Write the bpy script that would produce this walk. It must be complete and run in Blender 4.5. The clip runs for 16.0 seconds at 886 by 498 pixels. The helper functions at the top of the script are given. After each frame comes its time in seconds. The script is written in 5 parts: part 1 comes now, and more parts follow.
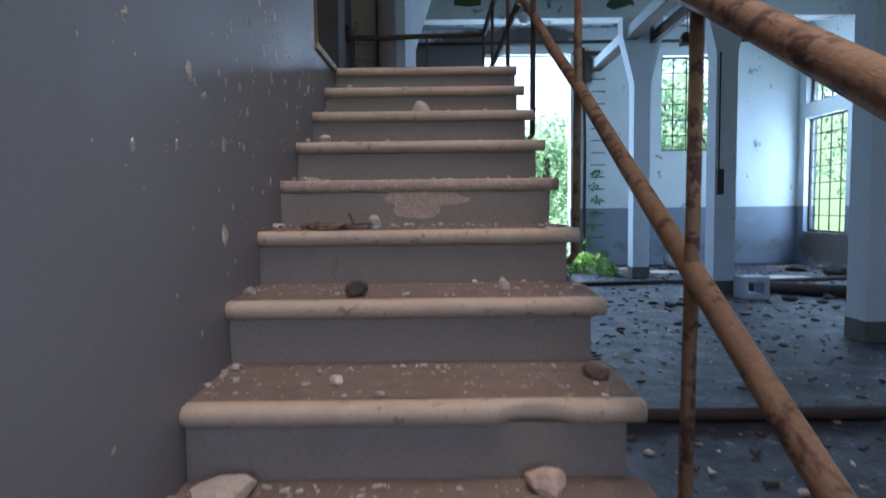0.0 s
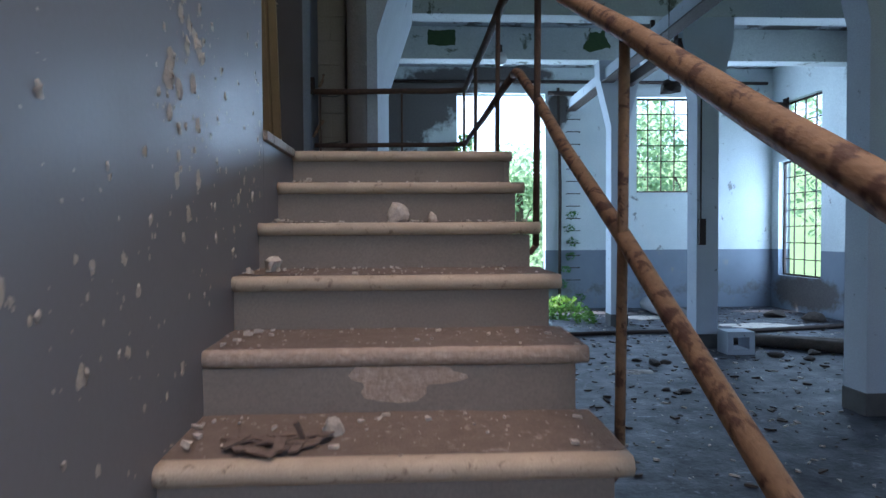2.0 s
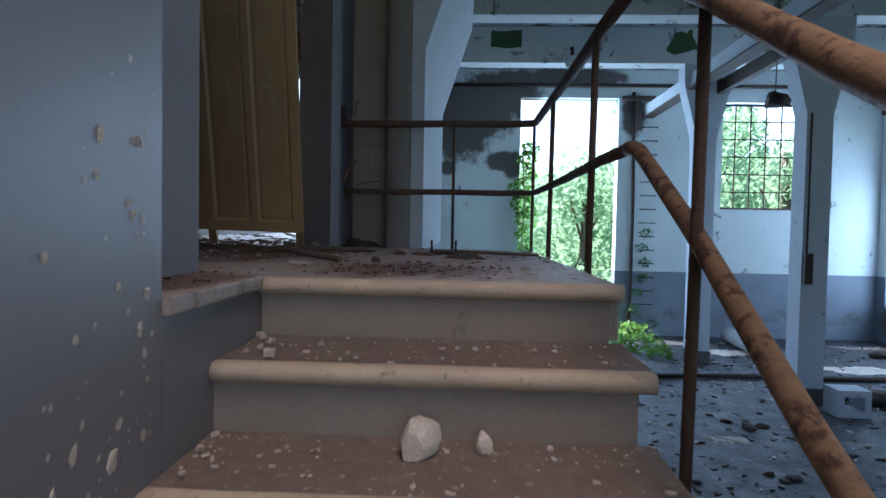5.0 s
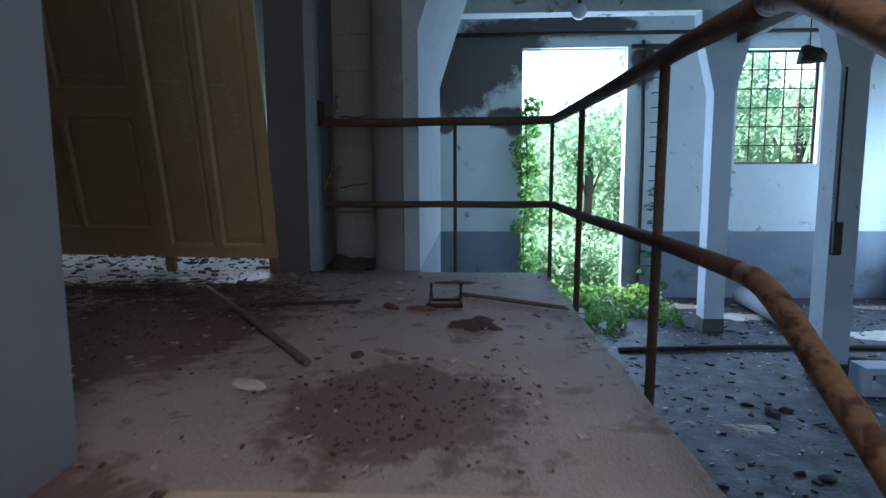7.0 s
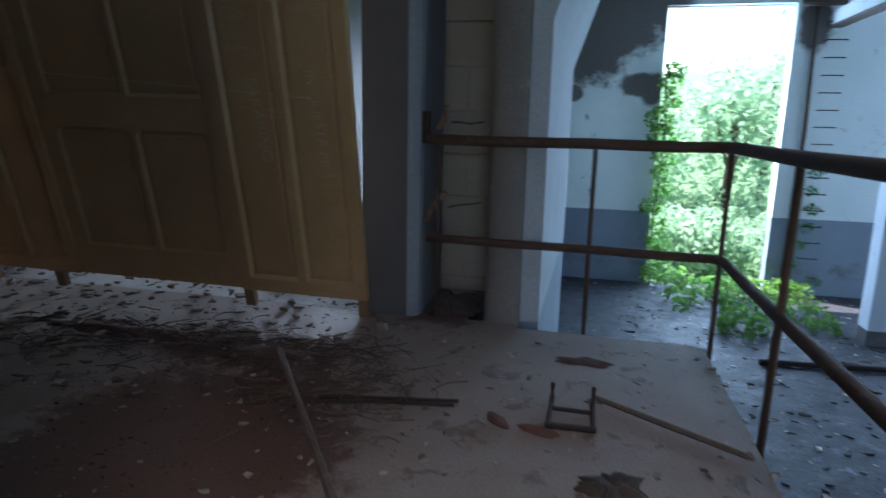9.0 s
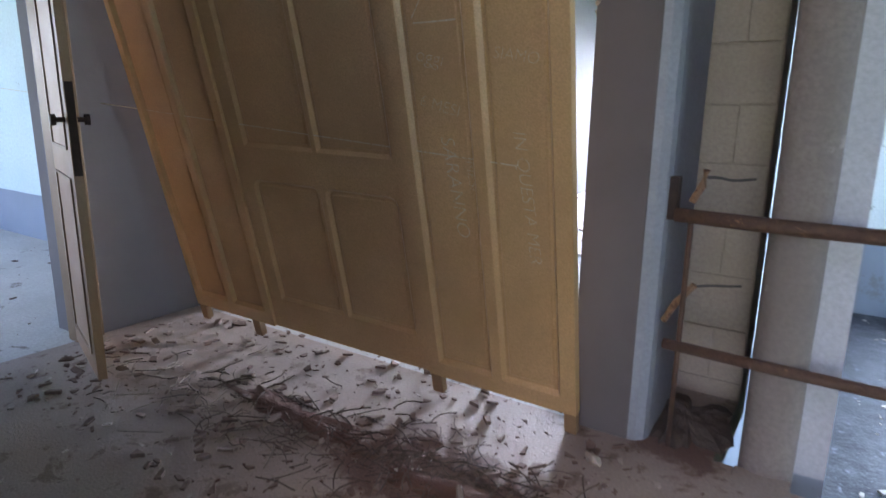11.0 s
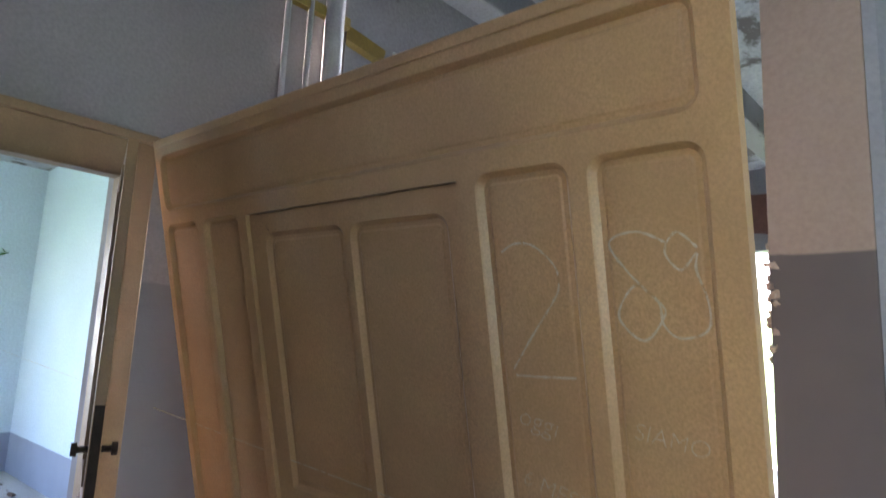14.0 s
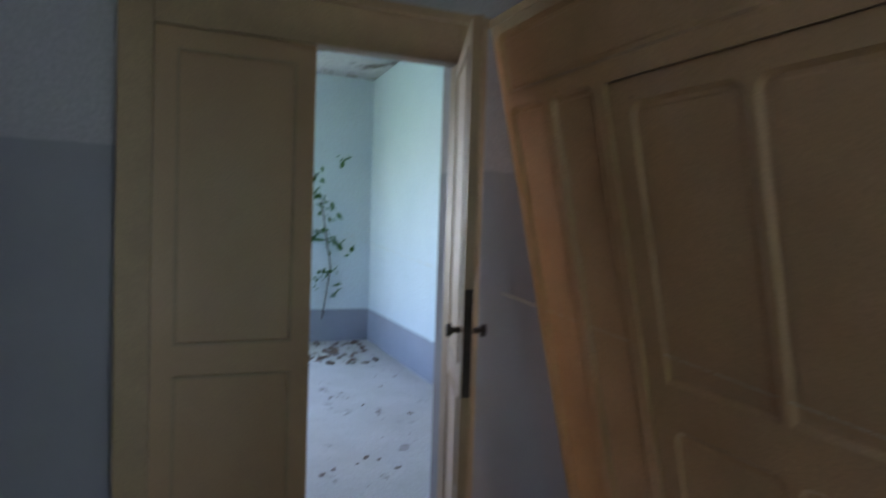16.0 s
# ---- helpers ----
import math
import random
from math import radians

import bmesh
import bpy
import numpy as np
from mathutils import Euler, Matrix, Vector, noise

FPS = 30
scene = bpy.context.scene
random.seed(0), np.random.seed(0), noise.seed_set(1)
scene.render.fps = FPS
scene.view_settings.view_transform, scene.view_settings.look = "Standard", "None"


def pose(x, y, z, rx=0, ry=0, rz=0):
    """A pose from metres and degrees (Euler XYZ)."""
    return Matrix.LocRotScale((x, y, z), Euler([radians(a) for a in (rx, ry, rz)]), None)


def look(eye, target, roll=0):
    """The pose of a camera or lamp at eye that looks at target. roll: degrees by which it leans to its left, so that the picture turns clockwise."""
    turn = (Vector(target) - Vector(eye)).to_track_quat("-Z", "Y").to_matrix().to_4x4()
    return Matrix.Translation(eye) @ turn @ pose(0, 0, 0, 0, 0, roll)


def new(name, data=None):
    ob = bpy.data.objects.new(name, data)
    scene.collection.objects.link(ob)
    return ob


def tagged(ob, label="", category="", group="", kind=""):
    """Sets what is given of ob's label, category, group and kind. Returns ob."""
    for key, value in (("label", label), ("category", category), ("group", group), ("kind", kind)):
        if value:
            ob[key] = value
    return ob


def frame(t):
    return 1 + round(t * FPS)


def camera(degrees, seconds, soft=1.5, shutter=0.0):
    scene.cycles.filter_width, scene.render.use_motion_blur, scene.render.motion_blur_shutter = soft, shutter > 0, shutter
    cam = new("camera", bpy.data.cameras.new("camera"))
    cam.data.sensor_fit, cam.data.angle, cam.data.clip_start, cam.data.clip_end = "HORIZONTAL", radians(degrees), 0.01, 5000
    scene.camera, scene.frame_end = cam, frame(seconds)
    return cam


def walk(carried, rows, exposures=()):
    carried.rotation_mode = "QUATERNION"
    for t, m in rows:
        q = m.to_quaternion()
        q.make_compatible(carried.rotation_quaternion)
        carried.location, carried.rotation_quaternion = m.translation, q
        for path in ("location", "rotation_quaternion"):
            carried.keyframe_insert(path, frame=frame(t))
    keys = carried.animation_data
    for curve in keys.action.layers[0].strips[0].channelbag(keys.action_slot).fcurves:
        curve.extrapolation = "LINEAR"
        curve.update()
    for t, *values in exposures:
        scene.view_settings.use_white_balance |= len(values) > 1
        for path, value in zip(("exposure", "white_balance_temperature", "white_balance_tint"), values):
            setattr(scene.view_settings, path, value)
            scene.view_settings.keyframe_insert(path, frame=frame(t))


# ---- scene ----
# ---- camera ----
cam = camera(71.2, 16.0, shutter=0.5)
PATH = [
    (0, (-0.013, -0.104, -0.846), (-0.017, 1.892, -0.98), -0.7),
    (0.5, (-0.009, 0.081, -0.771), (-0.046, 2.08, -0.821), 0.9),
    (1, (0.009, 0.237, -0.619), (-0.092, 2.233, -0.706), 0.0),
    (1.5, (-0.05, 0.389, -0.53), (-0.112, 2.388, -0.557), 0.0),
    (2, (-0.06, 0.583, -0.411), (0.034, 2.58, -0.462), -0.3),
    (2.5, (-0.034, 0.823, -0.303), (0.02, 2.821, -0.364), 0.7),
    (3, (-0.03, 1.04, -0.223), (-0.073, 3.038, -0.299), -0.6),
    (3.5, (-0.048, 1.231, -0.089), (-0.091, 3.227, -0.211), -1.0),
    (4, (-0.016, 1.456, 0.003), (-0.078, 3.454, -0.061), 0.9),
    (6.5, (-0.015, 2.389, 0.492), (-0.139, 4.377, 0.306), 0.4),
    (7, (-0.064, 2.605, 0.621), (-0.156, 4.587, 0.372), -0.3),
    (7.5, (-0.056, 2.799, 0.698), (-0.212, 4.777, 0.441), 1.2),
    (8, (-0.032, 3.001, 0.802), (-0.283, 4.961, 0.493), -0.8),
    (8.5, (-0.087, 3.206, 0.91), (-0.374, 5.153, 0.553), -1.0),
    (9, (-0.171, 3.42, 1.001), (-0.625, 5.326, 0.603), 1.2),
    (9.5, (-0.192, 3.605, 1.141), (-0.906, 5.421, 0.7), 1.6),
    (10, (-0.3, 3.8, 1.217), (-1.25, 5.494, 0.739), 0.4),
    (10.2, (-0.325, 3.858, 1.228), (-1.307, 5.532, 0.747), 0.2),
    (12.3, (-0.745, 4.496, 1.457), (-1.971, 6.06, 1.231), 2.5),
    (12.5, (-0.788, 4.519, 1.478), (-2.012, 6.093, 1.326), 2.1),
    (13, (-0.837, 4.552, 1.557), (-2.064, 6.13, 1.542), 2.8),
    (13.5, (-0.846, 4.582, 1.596), (-2.129, 6.107, 1.754), 2.9),
    (14, (-0.862, 4.614, 1.64), (-2.192, 6.075, 1.952), 2.6),
    (14.5, (-0.864, 4.627, 1.666), (-2.216, 6.034, 2.105), 3.1),
    (15, (-0.9, 4.617, 1.655), (-2.391, 5.874, 2.096), 2.9),
    (15.5, (-1.011, 4.63, 1.62), (-2.737, 5.618, 1.833), 1.9),
    (16, (-1.219, 4.552, 1.606), (-3.072, 5.301, 1.534), 1.9),
]
walk(cam, [(t, look(eye, aim, lean)) for t, eye, aim, lean in PATH], exposures=[(0.0, 2.22, 5900, 15), (4.2, 2.15, 5950, 15), (6.5, 2.15, 5750, 13), (8.6, 2.2, 5750, 13), (9.4, 2.75, 5900, 15), (10.2, 3.6, 6250, 21), (12.3, 4.64, 6850, 26), (14.5, 4.6, 6850, 26), (15.3, 4.3, 6800, 24), (16.0, 3.85, 6650, 22)])

# ---- world, sun, large lights ----
world = bpy.data.worlds.new("sky")
scene.world = world
world.use_nodes = True
_nt = world.node_tree
_sky = _nt.nodes.new("ShaderNodeTexSky")
_sky.sky_type = 'NISHITA'
_sky.sun_disc = False
_sky.sun_elevation = radians(62)
_sky.sun_rotation = radians(-60)
_nt.nodes["Background"].inputs["Strength"].default_value = 0.15
_nt.links.new(_sky.outputs[0], _nt.nodes["Background"].inputs[0])


def sun_lamp():
    d = bpy.data.lights.new("sun", 'SUN')
    d.energy, d.angle, d.color = 5.0, radians(0.5), (1.0, 0.95, 0.86)
    o = new("sun", d)
    az, el = radians(-60), radians(62)
    way = Vector((math.sin(az) * math.cos(el), math.cos(az) * math.cos(el), math.sin(el)))
    o.matrix_world = look(way * 60, (0, 0, 0))


def window_light(name, x, y, z, w, h, toward, power, color, spread=180):
    d = bpy.data.lights.new(name, 'AREA')
    d.shape, d.size, d.size_y, d.energy, d.color = 'RECTANGLE', w, h, power, color
    d.spread = radians(spread)
    o = new(name, d)
    o.matrix_world = look((x, y, z), (x + toward[0], y + toward[1], z + toward[2]))
    return o


sun_lamp()
BLUE = (0.54, 0.76, 1.0)
window_light("door_daylight", 2.5, 18.75, 0.5, 2.5, 6.2, (0, -1, 0), 120, BLUE)
window_light("hall_window_daylight", 7.52, 18.75, 2.16, 1.9, 2.7, (0, -1, 0), 50, BLUE)
window_light("side_window_daylight", 10.9, 17.3, 0.4, 1.8, 3.8, (-1, 0, 0), 60, BLUE)
window_light("side_window_daylight", 10.9, 12.85, 0.4, 1.8, 3.8, (-1, 0, 0), 60, BLUE)
# unseen bay, spaced like the others, added to light the partition from the right
window_light("side_window_daylight", 10.9, 3.95, 0.4, 1.8, 3.8, (-1, 0, 0), 14, BLUE)
window_light("back_room_daylight", -3.1, 15.25, 1.15, 1.7, 2.2, (0, -1, -0.10), 22, (0.75, 0.87, 1.0), 60)
window_light("blue_room_daylight", -7.6, 2.2, 1.6, 1.5, 2.0, (0.55, 1, -0.15), 1.5, (0.56, 0.78, 1.0), 130)
window_light("blue_room_end_daylight", -9.75, 4.0, 1.75, 1.5, 1.8, (1, 0.22, -0.14), 1.6, (0.60, 0.76, 1.0), 110)
# added warm fill from an unseen opening behind the camera, brightens the stair
window_light("entrance_fill", 0.9, -4.2, 1.0, 4.0, 4.0, (0, 1, 0), 9, (1.0, 0.76, 0.54))
# added warm light over an unseen roof hole, replacing a lamp at the camera
window_light("stair_fill_light", 0.9, 0.35, 4.85, 1.5, 3.8, (0, 0, -1), 24, (1.0, 0.77, 0.56), 108)


# ---- materials ----
def mat(name, a, b, scale=6.0, rough=0.8, bump=0.3, fine=60.0, metal=0.0, stain=None, stain_at=0.6, stain_scale=1.5,
        dado=None, per_object=0.0, spec=0.5, rough2=None, patches=(), patch_colour=(0.1, 0.06, 0.04), patch_scale=6.0, patch_rag=1.1):
    """A procedural surface: colours a and b mixed by coarse and fine noise, stains of one more colour, relief."""
    m = bpy.data.materials.new(name)
    m.use_nodes = True
    nt = m.node_tree
    nodes, links = nt.nodes, nt.links
    bsdf = nodes["Principled BSDF"]
    geo = nodes.new("ShaderNodeNewGeometry")

    def noise_tex(s, detail=6, rgh=0.6, dist=0.0):
        n = nodes.new("ShaderNodeTexNoise")
        n.inputs["Scale"].default_value, n.inputs["Detail"].default_value = s, detail
        n.inputs["Roughness"].default_value, n.inputs["Distortion"].default_value = rgh, dist
        links.new(geo.outputs["Position"], n.inputs["Vector"])
        return n

    def ramp(src, lo, hi):
        r = nodes.new("ShaderNodeMapRange")
        r.inputs["From Min"].default_value, r.inputs["From Max"].default_value = lo, hi
        links.new(src, r.inputs["Value"])
        return r.outputs[0]

    def mix(fac, c1, c2):
        x = nodes.new("ShaderNodeMix")
        x.data_type = 'RGBA'
        for sock, v in ((x.inputs["Factor"], fac), (x.inputs[6], c1), (x.inputs[7], c2)):
            if isinstance(v, (tuple, list)):
                sock.default_value = (*v, 1)
            elif isinstance(v, float):
                sock.default_value = v
            else:
                links.new(v, sock)
        return x.outputs[2]

    coarse, grain = noise_tex(scale), noise_tex(fine, 4)
    col = mix(ramp(coarse.outputs[0], 0.3, 0.7), a, b)
    col = mix(ramp(grain.outputs[0], 0.35, 0.75), col, tuple(v * 0.87 for v in b))
    if dado:
        sep = nodes.new("ShaderNodeSeparateXYZ")
        links.new(geo.outputs["Position"], sep.inputs[0])
        wob = nodes.new("ShaderNodeMath")
        wob.operation = 'MULTIPLY_ADD'
        links.new(noise_tex(9.0).outputs[0], wob.inputs[0])
        wob.inputs[1].default_value = 0.02
        links.new(sep.outputs[2], wob.inputs[2])
        low = mix(ramp(coarse.outputs[0], 0.3, 0.7), dado[1], tuple(v * 0.85 for v in dado[1]))
        col = mix(ramp(wob.outputs[0], dado[0] + 0.008, dado[0] + 0.014), low, col)
    if stain:
        st = noise_tex(stain_scale, 10, 0.68, 0.4)
        col = mix(ramp(st.outputs[0], stain_at, stain_at + 0.05), col, stain)
    if patches:
        sep2 = nodes.new("ShaderNodeSeparateXYZ")
        links.new(geo.outputs["Position"], sep2.inputs[0])

        def op(kind, p, q):
            n = nodes.new("ShaderNodeMath")
            n.operation = kind
            for sock, v in zip(n.inputs, (p, q)):
                if isinstance(v, (int, float)):
                    sock.default_value = v
                else:
                    links.new(v, sock)
            return n.outputs[0]
        rag = op('MULTIPLY', op('SUBTRACT', noise_tex(patch_scale, 12, 0.72, 0.3).outputs[0], 0.5), patch_rag * 2)
        total = None
        for ax, bx, ca, cb, ra, rb in patches:
            da = op('DIVIDE', op('SUBTRACT', sep2.outputs[ax], ca), ra)
            db = op('DIVIDE', op('SUBTRACT', sep2.outputs[bx], cb), rb)
            d = op('SQRT', op('ADD', op('MULTIPLY', da, da), op('MULTIPLY', db, db)), 0)
            one = op('SUBTRACT', 1.0, op('ADD', d, rag))
            total = one if total is None else op('MAXIMUM', total, one)
        col = mix(ramp(total, -0.06, 0.22), col, mix(ramp(grain.outputs[0], 0.3, 0.7), patch_colour, tuple(v * 1.6 for v in patch_colour)))
    if per_object:
        info = nodes.new("ShaderNodeObjectInfo")
        hsv = nodes.new("ShaderNodeHueSaturation")
        links.new(ramp(info.outputs["Random"], -1.0 / per_object * 0.5 + 0.0, 1.0 / per_object * 0.5 + 1.0), hsv.inputs["Fac"])
        val = nodes.new("ShaderNodeMapRange")
        val.inputs["To Min"].default_value, val.inputs["To Max"].default_value = 1 - per_object, 1 + per_object
        links.new(info.outputs["Random"], val.inputs["Value"])
        links.new(val.outputs[0], hsv.inputs["Value"])
        hsv.inputs["Fac"].default_value = 1.0
        for l in list(hsv.inputs["Fac"].links):
            links.remove(l)
        links.new(col, hsv.inputs["Color"])
        col = hsv.outputs[0]
    links.new(col, bsdf.inputs["Base Color"])
    rr = ramp(coarse.outputs[0], 0.2, 0.8)
    rmix = nodes.new("ShaderNodeMapRange")
    rmix.inputs["To Min"].default_value, rmix.inputs["To Max"].default_value = rough, rough2 if rough2 is not None else min(1, rough + 0.12)
    links.new(rr, rmix.inputs["Value"])
    links.new(rmix.outputs[0], bsdf.inputs["Roughness"])
    bsdf.inputs["Metallic"].default_value = metal
    bsdf.inputs["Specular IOR Level"].default_value = spec
    if bump:
        bp = nodes.new("ShaderNodeBump")
        bp.inputs["Strength"].default_value, bp.inputs["Distance"].default_value = bump, 0.01
        links.new(grain.outputs[0], bp.inputs["Height"])
        links.new(bp.outputs[0], bsdf.inputs["Normal"])
    return m


def glass_mat():
    m = bpy.data.materials.new("old_glass")
    m.use_nodes = True
    b = m.node_tree.nodes["Principled BSDF"]
    b.inputs["Base Color"].default_value = (0.9, 0.97, 0.95, 1)
    b.inputs["Transmission Weight"].default_value, b.inputs["Roughness"].default_value = 1.0, 0.05
    return m


M_STAIRWALL = mat("stair_wall_gloss_paint", (0.145, 0.143, 0.163), (0.178, 0.173, 0.188), 1.8, 0.36, 0.06, 70, stain=(0.27, 0.255, 0.25), stain_at=0.70, stain_scale=7.0, rough2=0.6)
M_FLAKE = mat("peeled_paint_flake", (0.56, 0.49, 0.43), (0.42, 0.365, 0.32), 14, 0.8, 0.2, 90)
M_NOSE = mat("stone_nosing", (0.50, 0.40, 0.30), (0.40, 0.315, 0.24), 11, 0.7, 0.2, 200, stain=(0.24, 0.18, 0.14), stain_at=0.59, stain_scale=26)
M_TREAD = mat("dusty_tread", (0.21, 0.16, 0.13), (0.15, 0.11, 0.09), 14, 0.95, 0.5, 150, stain=(0.32, 0.275, 0.24), stain_at=0.60, stain_scale=30)
M_RISER = mat("stair_riser_cement", (0.255, 0.215, 0.185), (0.215, 0.18, 0.155), 3, 0.85, 0.04, 120, stain=(0.14, 0.115, 0.10), stain_at=0.645, stain_scale=5)
M_PATCH = mat("broken_riser_mortar", (0.50, 0.40, 0.33), (0.36, 0.265, 0.21), 22, 0.95, 0.7, 70)
M_LANDING = mat("dusty_landing_stone", (0.34, 0.285, 0.245), (0.255, 0.212, 0.185), 3.0, 0.6, 0.6, 90, stain=(0.16, 0.118, 0.095), stain_at=0.565, stain_scale=6.5, patches=[(0, 1, -0.27, 4.18, 0.36, 0.38), (0, 1, -1.40, 4.95, 0.60, 0.75), (0, 1, -1.6, 5.75, 0.45, 0.25), (0, 1, -0.95, 3.5, 0.3, 0.4), (0, 1, -0.9, 6.6, 0.22, 0.3)], patch_colour=(0.095, 0.058, 0.045), patch_scale=7.0)
M_HALLFLOOR = mat("wet_rubble_floor", (0.038, 0.040, 0.050), (0.018, 0.019, 0.025), 3.0, 0.45, 1.0, 18, stain=(0.10, 0.105, 0.125), stain_at=0.60, stain_scale=5.5, rough2=0.9, spec=0.35)
M_HALLWALL = mat("hall_wall_plaster", (0.66, 0.70, 0.70), (0.56, 0.61, 0.62), 1.2, 0.9, 0.2, 30, dado=(-0.93, (0.20, 0.23, 0.28)), stain=(0.24, 0.24, 0.24), stain_at=0.62, stain_scale=1.9, patches=[(0, 2, -0.50, 3.0, 1.15, 1.15), (0, 2, 0.35, 3.45, 1.0, 0.95), (0, 2, 1.0, 3.75, 0.8, 0.8), (0, 2, -0.75, 1.75, 0.28, 0.22), (0, 2, 0.75, 1.95, 0.5, 0.28), (0, 2, 1.05, 1.85, 0.3, 0.4), (0, 2, 2.6, 4.2, 1.6, 0.3), (0, 2, 4.2, 3.2, 0.35, 0.6), (1, 2, 14.3, 3.7, 1.2, 0.9), (1, 2, 17.0, -2.1, 1.6, 0.5)], patch_colour=(0.085, 0.075, 0.072), patch_scale=3.0, patch_rag=0.6)
M_MOULD = mat("mould_black_plaster", (0.05, 0.048, 0.05), (0.10, 0.095, 0.09), 3.5, 0.95, 0.5, 40)
M_COLUMN = mat("column_plaster", (0.46, 0.50, 0.55), (0.40, 0.43, 0.48), 2.0, 0.85, 0.12, 60, stain=(0.15, 0.14, 0.14), stain_at=0.64, stain_scale=4.0)
M_CASING = mat("grey_brown_cement", (0.20, 0.175, 0.16), (0.155, 0.135, 0.125), 2.5, 0.85, 0.15, 60, stain=(0.28, 0.25, 0.23), stain_at=0.62, stain_scale=6)
M_PIER = mat("pale_pier_plaster", (0.44, 0.47, 0.52), (0.37, 0.40, 0.44), 2.0, 0.85, 0.08, 60, dado=(-0.02, (0.22, 0.27, 0.33)), stain=(0.10, 0.09, 0.09), stain_at=0.66, stain_scale=4.0)
M_BACKROOM = mat("bare_grey_plaster", (0.26, 0.265, 0.27), (0.20, 0.205, 0.21), 1.2, 0.9, 0.2, 40, stain=(0.10, 0.09, 0.085), stain_at=0.64, stain_scale=2.5)
M_CEIL = mat("stained_ceiling_plaster", (0.42, 0.45, 0.46), (0.30, 0.32, 0.34), 1.0, 0.95, 0.4, 25, stain=(0.09, 0.085, 0.08), stain_at=0.50, stain_scale=1.0)
M_BEAM = mat("beam_plaster", (0.55, 0.58, 0.57), (0.46, 0.49, 0.49), 1.4, 0.9, 0.3, 30, stain=(0.13, 0.14, 0.11), stain_at=0.58, stain_scale=1.6)
M_MOSS = mat("green_moss", (0.06, 0.10, 0.04), (0.04, 0.07, 0.03), 12, 1.0, 0.8, 60)
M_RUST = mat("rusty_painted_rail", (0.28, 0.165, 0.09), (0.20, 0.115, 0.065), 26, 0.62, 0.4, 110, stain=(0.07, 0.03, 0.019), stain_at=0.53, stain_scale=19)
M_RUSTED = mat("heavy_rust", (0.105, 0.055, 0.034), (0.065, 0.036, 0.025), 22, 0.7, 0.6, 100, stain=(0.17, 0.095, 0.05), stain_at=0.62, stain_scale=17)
M_DARKIRON = mat("dark_rust_iron", (0.06, 0.035, 0.026), (0.035, 0.024, 0.02), 25, 0.7, 0.5, 120, metal=0.3)
M_WOOD = mat("ochre_varnished_wood", (0.530, 0.334, 0.160), (0.390, 0.240, 0.112), 2.6, 0.30, 0.07, 150, stain=(0.14, 0.08, 0.045), stain_at=0.69, stain_scale=17, rough2=0.55)
M_WOOD2 = mat("darker_moulding_wood", (0.26, 0.16, 0.08), (0.20, 0.12, 0.06), 5, 0.45, 0.1, 150)
M_DOORWOOD = mat("brown_door_wood", (0.313, 0.174, 0.085), (0.248, 0.136, 0.066), 2.5, 0.38, 0.05, 150, stain=(0.10, 0.06, 0.035), stain_at=0.73, stain_scale=14, rough2=0.55)
M_CHALK = mat("faint_white_chalk", (0.581, 0.528, 0.422), (0.458, 0.387, 0.264), 60, 1.0, 0.2, 220, stain=(0.38, 0.25, 0.13), stain_at=0.55, stain_scale=45)
M_CORRIDOR = mat("corridor_wall_paint", (0.252, 0.232, 0.236), (0.218, 0.200, 0.204), 1.5, 0.8, 0.08, 60, dado=(1.88, (0.17, 0.16, 0.17)), stain=(0.12, 0.11, 0.10), stain_at=0.72, stain_scale=5)
M_PILLAR = mat("pillar_paint", (0.315, 0.250, 0.216), (0.285, 0.228, 0.198), 2, 0.8, 0.08, 60, dado=(1.92, (0.105, 0.093, 0.095)), stain=(0.10, 0.08, 0.07), stain_at=0.735, stain_scale=8)
# bluish base colour paints the hall's daylight onto the pillar corner; stains are real
M_BLUELIT_EDGE = mat("blue_lit_gloss_edge", (0.225, 0.24, 0.28), (0.195, 0.21, 0.245), 4, 0.5, 0.1, 60, stain=(0.2, 0.17, 0.15), stain_at=0.7, stain_scale=8)
M_CREAM = mat("cream_block_wall", (0.33, 0.278, 0.228), (0.285, 0.238, 0.195), 3, 0.9, 0.2, 60, stain=(0.18, 0.14, 0.11), stain_at=0.70, stain_scale=6)
M_BLUEROOM = mat("pale_blue_room_wall", (0.50, 0.62, 0.68), (0.44, 0.56, 0.63), 1.3, 0.85, 0.25, 40, dado=(0.42, (0.22, 0.26, 0.33)), stain=(0.10, 0.12, 0.09), stain_at=0.70, stain_scale=4)
M_ROOMFLOOR = mat("dusty_room_floor", (0.50, 0.52, 0.53), (0.40, 0.41, 0.41), 2.2, 0.85, 0.4, 60, stain=(0.16, 0.14, 0.13), stain_at=0.60, stain_scale=3)
M_PLASTERBIT = mat("plaster_rubble", (0.58, 0.52, 0.46), (0.42, 0.36, 0.31), 20, 0.95, 0.6, 90, per_object=0.25)
M_DARKBIT = mat("dark_rubble", (0.10, 0.075, 0.06), (0.05, 0.04, 0.035), 20, 0.95, 0.6, 90)
M_BRICK = mat("old_red_brick", (0.17, 0.085, 0.06), (0.12, 0.06, 0.045), 15, 0.95, 0.6, 80)
M_YELLOW = mat("yellow_painted_channel", (0.30, 0.22, 0.05), (0.20, 0.145, 0.04), 9, 0.6, 0.2, 80)
M_WHITEPIPE = mat("white_painted_pipe", (0.55, 0.55, 0.55), (0.45, 0.45, 0.45), 6, 0.5, 0.2, 80, stain=(0.2, 0.12, 0.08), stain_at=0.68, stain_scale=7)


